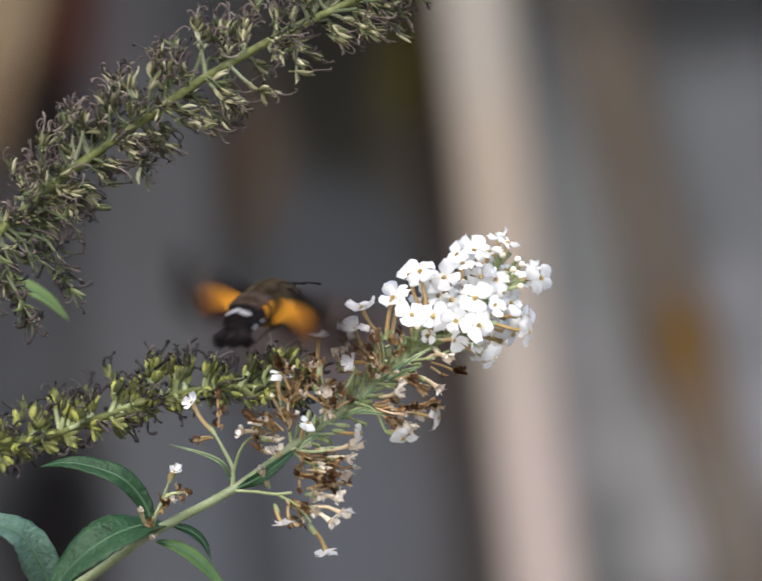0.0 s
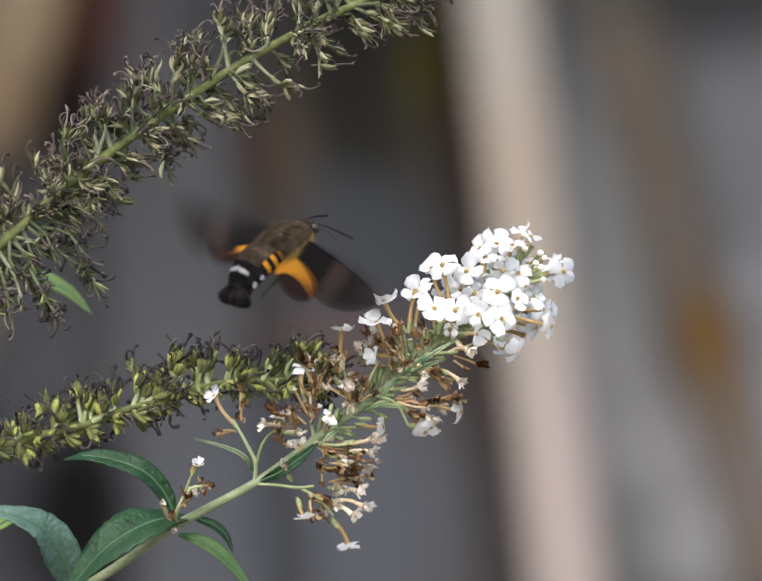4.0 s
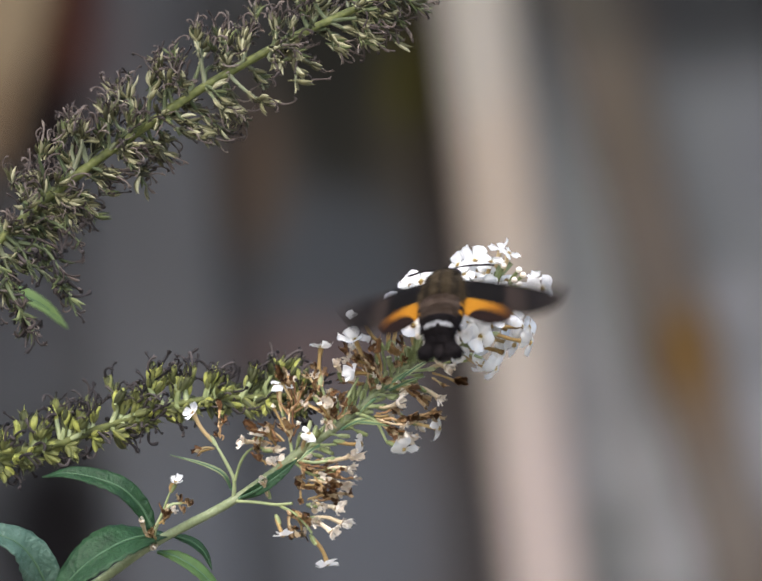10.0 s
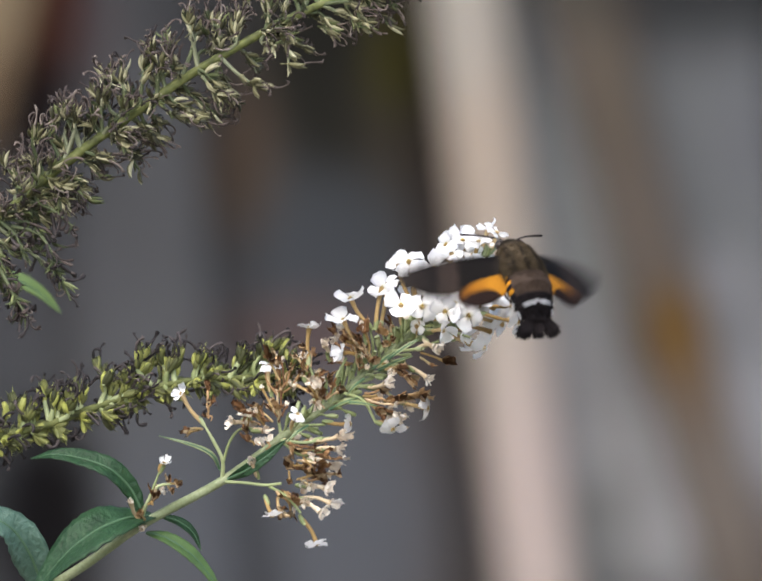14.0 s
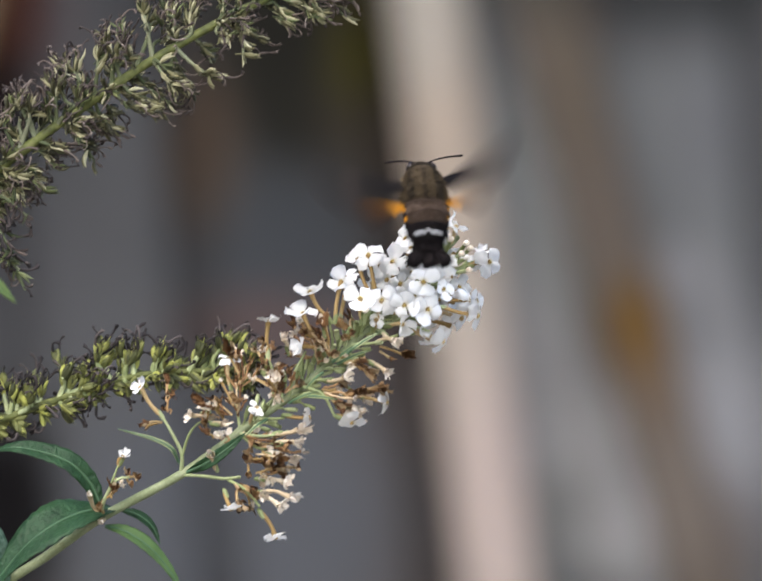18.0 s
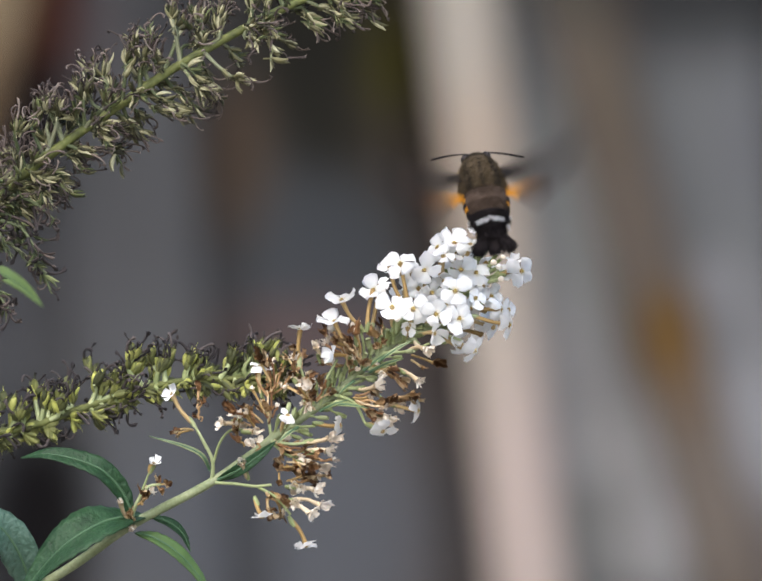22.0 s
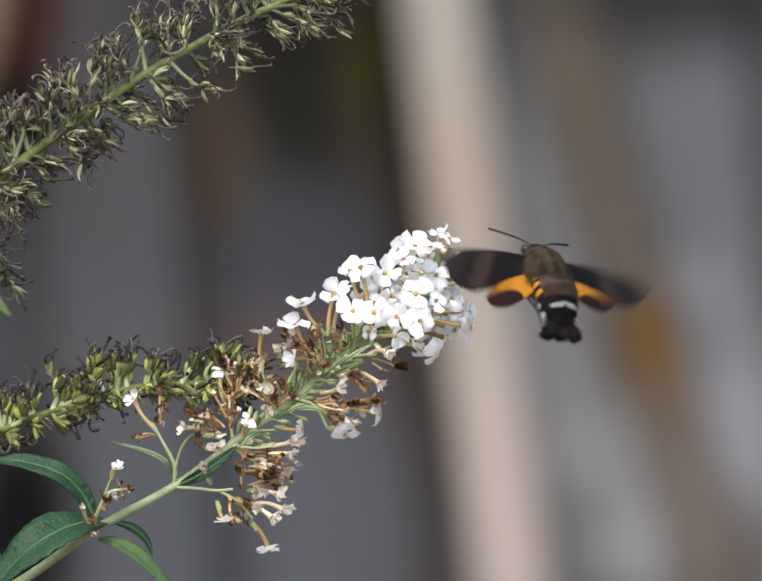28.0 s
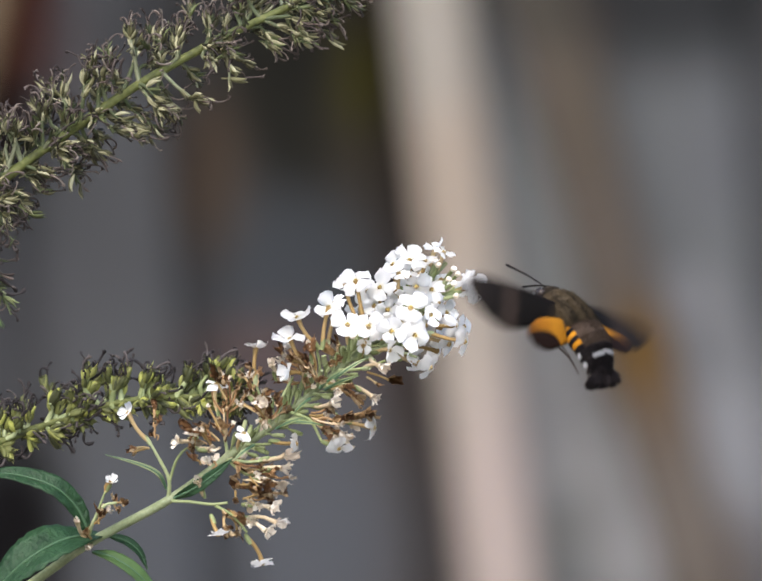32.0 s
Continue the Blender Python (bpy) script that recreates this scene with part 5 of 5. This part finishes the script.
# ---- what moves ----
def motions():
    # the faded spray sways: seconds, millimetres to the right and up
    sways = [
        (0, 0.00, -0.00),
        (0.5, 0.03, -0.36),
        (1, -0.20, 0.04),
        (1.5, -0.81, 0.48),
        (2, -0.79, 0.41),
        (2.5, -0.53, 0.20),
        (3, -0.17, -0.06),
        (3.5, 0.16, -0.14),
        (5.5, -0.77, 0.14),
        (6, 0.39, -0.05),
        (6.5, 0.80, -0.49),
        (7, 0.10, -0.01),
        (7.5, -1.08, 0.50),
        (8, -0.86, 0.45),
        (8.5, 0.40, -0.09),
        (9, 0.10, -0.13),
        (9.5, -0.34, 0.02),
        (10, -0.40, 0.29),
        (10.5, -0.40, -0.08),
        (11, 0.03, -0.19),
        (11.5, 0.52, -0.33),
        (12, 0.03, 0.27),
        (12.5, -0.68, 0.51),
        (13, -0.68, 0.34),
        (13.5, 0.12, -0.35),
        (14, 0.75, -0.33),
        (14.5, -0.37, 0.04),
        (16.5, -0.22, -0.02),
        (17, -0.45, 0.30),
        (17.5, -0.51, 0.28),
        (18, -0.29, 0.33),
        (18.5, -0.62, 0.53),
        (19, -1.04, 0.70),
        (19.5, -0.99, 0.72),
        (20, -0.61, 0.19),
        (20.5, -0.10, -0.16),
        (21, -0.21, -0.07),
        (21.5, -0.55, 0.45),
        (22, -1.35, 0.99),
        (22.5, -1.22, 0.65),
        (23, -0.33, 0.24),
        (23.5, 0.20, -0.24),
        (24, 0.20, 0.17),
        (24.5, -0.10, 0.51),
        (25, -0.57, 0.34),
        (25.5, -0.33, 0.23),
        (27.5, -0.63, 0.34),
        (28, 0.05, 0.07),
        (28.5, 0.09, -0.07),
        (29, -0.29, 0.41),
        (29.5, -0.16, 0.53),
        (30, -0.04, 0.21),
        (30.5, -0.05, 0.18),
        (31, -0.03, 0.24),
        (31.5, -0.18, 0.54),
        (32, -0.51, 0.62),
    ]
    walk(upper, [(t, Matrix.Translation(UPPER_REST + Vector((x, 0, z)) * 0.001)) for t, x, z in sways])
    # the moth's body: seconds, millimetres to the right and up of the sheet's middle, and its turns
    flight = [
        (0, -25.49, -6.48, 23.4, -0.3, -32.7),
        (0.5, -29.37, -9.80, 44.1, -10.6, -72.2),
        (1, -29.59, -8.21, 47.0, -6.8, -72.9),
        (1.5, -29.19, -8.24, 44.7, -7.0, -71.7),
        (2, -27.93, -7.99, 48.2, -12.2, -67.2),
        (2.5, -29.40, -7.87, 48.9, -1.6, -73.2),
        (3, -29.59, -7.32, 50.4, -2.4, -71.6),
        (3.5, -30.42, 4.07, 35.6, 3.8, -63.4),
        (5.5, -11.10, -4.44, 63.9, 3.5, -13.6),
        (6, -9.36, -4.23, 62.4, 1.8, -33.6),
        (6.5, -11.58, -4.24, 67.9, 9.0, -18.2),
        (7, -11.13, -4.24, 44.4, -2.9, -34.1),
        (7.5, -10.02, -5.81, 52.5, 0.8, -22.1),
        (8, -7.55, -3.77, 59.5, 9.9, -38.4),
        (8.5, -6.83, 0.65, 28.1, 7.7, -27.7),
        (9, 3.96, -3.52, 57.9, -2.6, -11.2),
        (9.5, 4.91, -2.17, 40.2, 11.0, -5.1),
        (10, 12.63, -4.32, 42.0, -4.6, -9.6),
        (10.5, 16.59, -4.65, 52.9, 0.8, 3.0),
        (11, 18.45, -5.31, 55.1, -2.5, 6.3),
        (11.5, 20.46, -5.79, 43.4, -0.7, -3.7),
        (12, 26.33, -5.61, 44.5, -6.3, 12.2),
        (12.5, 26.89, -4.57, 47.4, -10.0, 6.6),
        (13, 27.38, -6.54, 74.6, -7.2, 9.0),
        (13.5, 30.60, -3.39, 43.0, -8.3, 6.9),
        (14, 31.93, -3.38, 47.5, -2.7, 18.8),
        (14.5, 32.87, -2.89, 44.7, -8.3, 2.5),
        (16.5, 26.82, 4.05, 49.7, -9.0, 2.0),
        (17, 27.29, 6.52, 50.3, -4.6, 20.8),
        (17.5, 22.89, 7.28, 44.6, -1.7, 5.0),
        (18, 19.71, 10.60, 53.9, -1.1, 4.7),
        (18.5, 15.77, 11.82, 51.6, -0.6, -2.4),
        (19, 15.26, 11.57, 51.7, -2.7, -7.9),
        (19.5, 16.05, 12.45, 49.0, -4.3, -4.4),
        (20, 16.58, 12.70, 53.8, -1.4, -3.7),
        (20.5, 17.69, 16.42, 33.9, 1.3, -7.6),
        (21, 25.82, 13.76, 50.9, -6.6, 4.7),
        (21.5, 25.89, 15.91, 37.4, -4.7, 2.3),
        (22, 25.71, 14.72, 51.7, -8.7, 3.6),
        (22.5, 23.87, 13.99, 50.6, -0.2, -0.2),
        (23, 24.31, 13.18, 51.7, -3.2, -0.4),
        (23.5, 24.54, 13.57, 45.3, -2.1, -3.8),
        (24, 26.33, 14.40, 34.1, -1.8, -3.4),
        (24.5, 29.30, 12.01, 35.2, -4.1, -2.3),
        (25, 32.76, 8.34, 39.0, -4.9, 4.1),
        (25.5, 33.82, 6.84, 31.1, -4.9, 3.4),
        (27.5, 41.71, -2.90, 48.3, -12.8, 5.7),
        (28, 46.78, -3.13, 46.0, 6.3, 25.9),
        (28.5, 53.24, -6.59, 34.6, -12.1, 33.3),
        (29, 56.21, -6.99, 30.2, -0.3, 60.6),
        (29.5, 55.25, -9.30, 38.8, -5.9, 61.8),
        (30, 51.29, -9.43, 42.8, -8.5, 58.9),
        (30.5, 53.14, -10.47, 45.3, -2.4, 53.1),
        (31, 54.29, -10.25, 44.5, -14.9, 73.2),
        (31.5, 54.38, -8.92, 43.5, -9.1, 52.6),
        (32, 53.95, -9.41, 49.9, -5.1, 45.1),
    ]
    # it hovers before the flowers, and among the foremost ones from the fifth to the ninth second: seconds, metres before the sheet
    hover = [(0, 0.026), (3.5, 0.026), (5.5, 0.009), (7.5, 0.009), (9, 0.015), (10, 0.024), (10.5, 0.026), (32, 0.026)]

    def away(t):
        a, b = next((a, b) for a, b in zip(hover, hover[1:]) if t <= b[0])
        return DEPTH - a[1] - (b[1] - a[1]) * (t - a[0]) / (b[0] - a[0])
    walk(moth, [(t, pose(x * 0.001 * away(t) / DEPTH, away(t), EYE + z * 0.001 * away(t) / DEPTH, rx, ry, rz)) for t, x, z, rx, ry, rz in flight])
    # its wings: seconds, lift and forward sweep of the left wing, of the right wing, and degrees of beat
    beats = [  # then the twist of the wings about their length
        (0, 17, -12, -48, 27, 42, 43, 39),
        (0.5, 72, -9, 52, 4, 70, 0, -33),
        (1, 72, -13, 56, 0, 26, 0, 0),
        (1.5, 67, -15, 58, 7, 60, 0, 0),
        (2, 69, -7, 59, 10, 26, 0, 0),
        (2.5, 69, -8, 60, 19, 60, 0, 0),
        (3, 69, -6, 56, 21, 26, 0, 0),
        (3.5, 35, -29, -84, 14, 45, 0, 0),
        (5.5, -9, -3, -17, 28, 45, 0, 0),
        (6, 22, 24, -22, 44, 60, -16, -24),
        (6.5, 8, 20, -22, 38, 45, -19, -29),
        (7, 20, 20, -28, 38, 65, 0, -6),
        (7.5, -15, 2, -32, 26, 45, -5, -14),
        (8, -15, -8, -60, 27, 22, -9, -24),
        (8.5, -63, -2, -44, 39, 45, 0, 0),
        (9, -31, 9, -52, 31, 15, 0, 0),
        (9.5, -49, 10, -25, 18, 45, 0, 0),
        (10, -26, 11, -20, 7, 10, 0, 0),
        (10.5, -43, 2, -18, 7, 45, 0, 0),
        (11, -36, 15, -25, 14, 10, 0, 0),
        (11.5, -23, -0, -36, 17, 45, 0, 0),
        (12, -20, 13, -18, 13, 10, 0, 0),
        (12.5, -16, 4, -37, -1, 45, 0, 0),
        (13, -67, 18, -22, 2, 15, 0, 0),
        (13.5, -16, 8, -49, 9, 45, 0, 0),
        (14, -26, 14, -37, 12, 10, 0, 0),
        (14.5, -14, 5, -55, 23, 45, 0, 0),
        (16.5, -19, 26, -47, 29, 45, -31, -25),
        (17, -38, 29, -28, 20, 62, -36, -29),
        (17.5, -26, 17, -32, 24, 45, -23, -21),
        (18, -26, 16, -19, 35, 62, -32, -40),
        (18.5, -25, 14, -18, 31, 45, -27, -34),
        (19, -14, 17, -17, 26, 62, -28, -31),
        (19.5, 29, 54, 29, 59, 45, -22, -22),
        (20, 83, -13, 74, -4, 40, 34, 39),
        (20.5, 60, 24, 58, 26, 45, 4, 10),
        (21, 80, 4, 84, 2, 16, 9, -6),
        (21.5, 74, 56, 49, 40, 45, 8, -18),
        (22, -22, 21, -23, 20, 62, -33, -28),
        (22.5, -21, 20, -3, 19, 45, -30, -30),
        (23, -20, 11, -17, 13, 62, -30, -30),
        (23.5, -14, 14, -6, 26, 45, -23, -26),
        (24, 38, 20, 42, 26, 55, -13, -12),
        (24.5, -22, 24, -15, 19, 45, -14, -13),
        (25, -28, 27, -7, 6, 62, -21, -16),
        (25.5, -34, 29, -15, 16, 45, -13, -9),
        (27.5, -19, 31, -27, 13, 45, 0, 0),
        (28, -55, 38, -11, -0, 10, 0, 0),
        (28.5, -32, 34, -12, -15, 45, 11, 0),
        (29, -27, 19, -34, -10, 10, 18, 0),
        (29.5, -37, 27, -30, -16, 45, 0, 0),
        (30, -4, 14, -24, -6, 30, 47, 0),
        (30.5, 5, 15, -20, 8, 45, 60, 0),
        (31, -14, 30, -17, -10, 50, 39, 0),
        (31.5, -2, 32, -17, -1, 45, 30, 0),
        (32, 1, 25, -16, -13, 10, 26, 0),
    ]
    # the antennae: seconds, forward sweep and lift of the left one, of the right one
    feeling = [
        (0, 67, -78, 67, -78),
        (1, 67, -78, 67, -78),
        (2, 67, -70, -10, -13),
        (3, 63, -67, 7, -35),
        (6, 21, -27, 21, -27),
        (8, 16, -18, 16, -18),
        (9, 26, -25, 26, -25),
        (11, 20, -30, 23, -20),
        (12, 30, -15, 28, -29),
        (13, 27, 1, 19, -24),
        (14, 10, 4, 25, -25),
        (17, 1, 9, 20, -22),
        (18, 30, -48, 26, -23),
        (19, 18, -19, 17, -28),
        (20, 10, -17, 8, -12),
        (21, 22, -24, 7, -28),
        (22, 22, -30, 1, -23),
        (23, 23, -32, 14, -35),
        (24, 20, -21, 15, -28),
        (25, 17, -13, 13, -29),
        (28, 27, -6, 24, -16),
        (29, 60, 1, 46, -86),
        (30, 66, -16, 38, -86),
        (31, 77, -38, 50, -86),
        (32, 56, -12, 40, -86),
    ]
    for sx, a in ANTENNAE:
        at, k = a.location.copy(), 1 if sx < 0 else 3
        walk(a, [(r[0], Matrix.Translation(at) @ Matrix.Rotation(radians(-r[k + 1] * sx), 4, "Y") @ Matrix.Rotation(radians(r[k] * sx), 4, "Z")) for r in feeling])
    for sx, fore, hind in WINGS:
        fore_rows, hind_rows = [], []
        for f in range(0, 32 * FPS + 1):
            t = f / FPS
            k = max(i for i in range(len(beats) - 1) if beats[i][0] <= t + 1e-6)
            a, b = beats[k], beats[k + 1]
            s = (t - a[0]) / (b[0] - a[0])
            s = s * s * (3 - 2 * s)
            row = [p + (q - p) * s for p, q in zip(a, b)]
            lift, sweep = (row[1], row[2]) if sx < 0 else (row[3], row[4])
            lift += row[5] * math.sin(f * math.pi / 2)
            lift = max(-75, min(128, lift))
            fore_rows.append((t, Matrix.Translation(fore.location) @ Matrix.Rotation(radians(-lift * sx), 4, "Y") @ Matrix.Rotation(radians(sweep * sx), 4, "Z") @ Matrix.Rotation(radians(row[6 if sx < 0 else 7]), 4, "X")))
            back = max(-30, min(20, sweep * 0.7 - 11))
            hind_rows.append((t, Matrix.Translation(hind.location) @ Matrix.Rotation(radians(-lift * 0.92 * sx), 4, "Y") @ Matrix.Rotation(radians(back * sx), 4, "Z") @ Matrix.Rotation(radians(row[6 if sx < 0 else 7]), 4, "X")))
        walk(fore, fore_rows)
        walk(hind, hind_rows)


UPPER_REST = upper.location.copy()
motions()
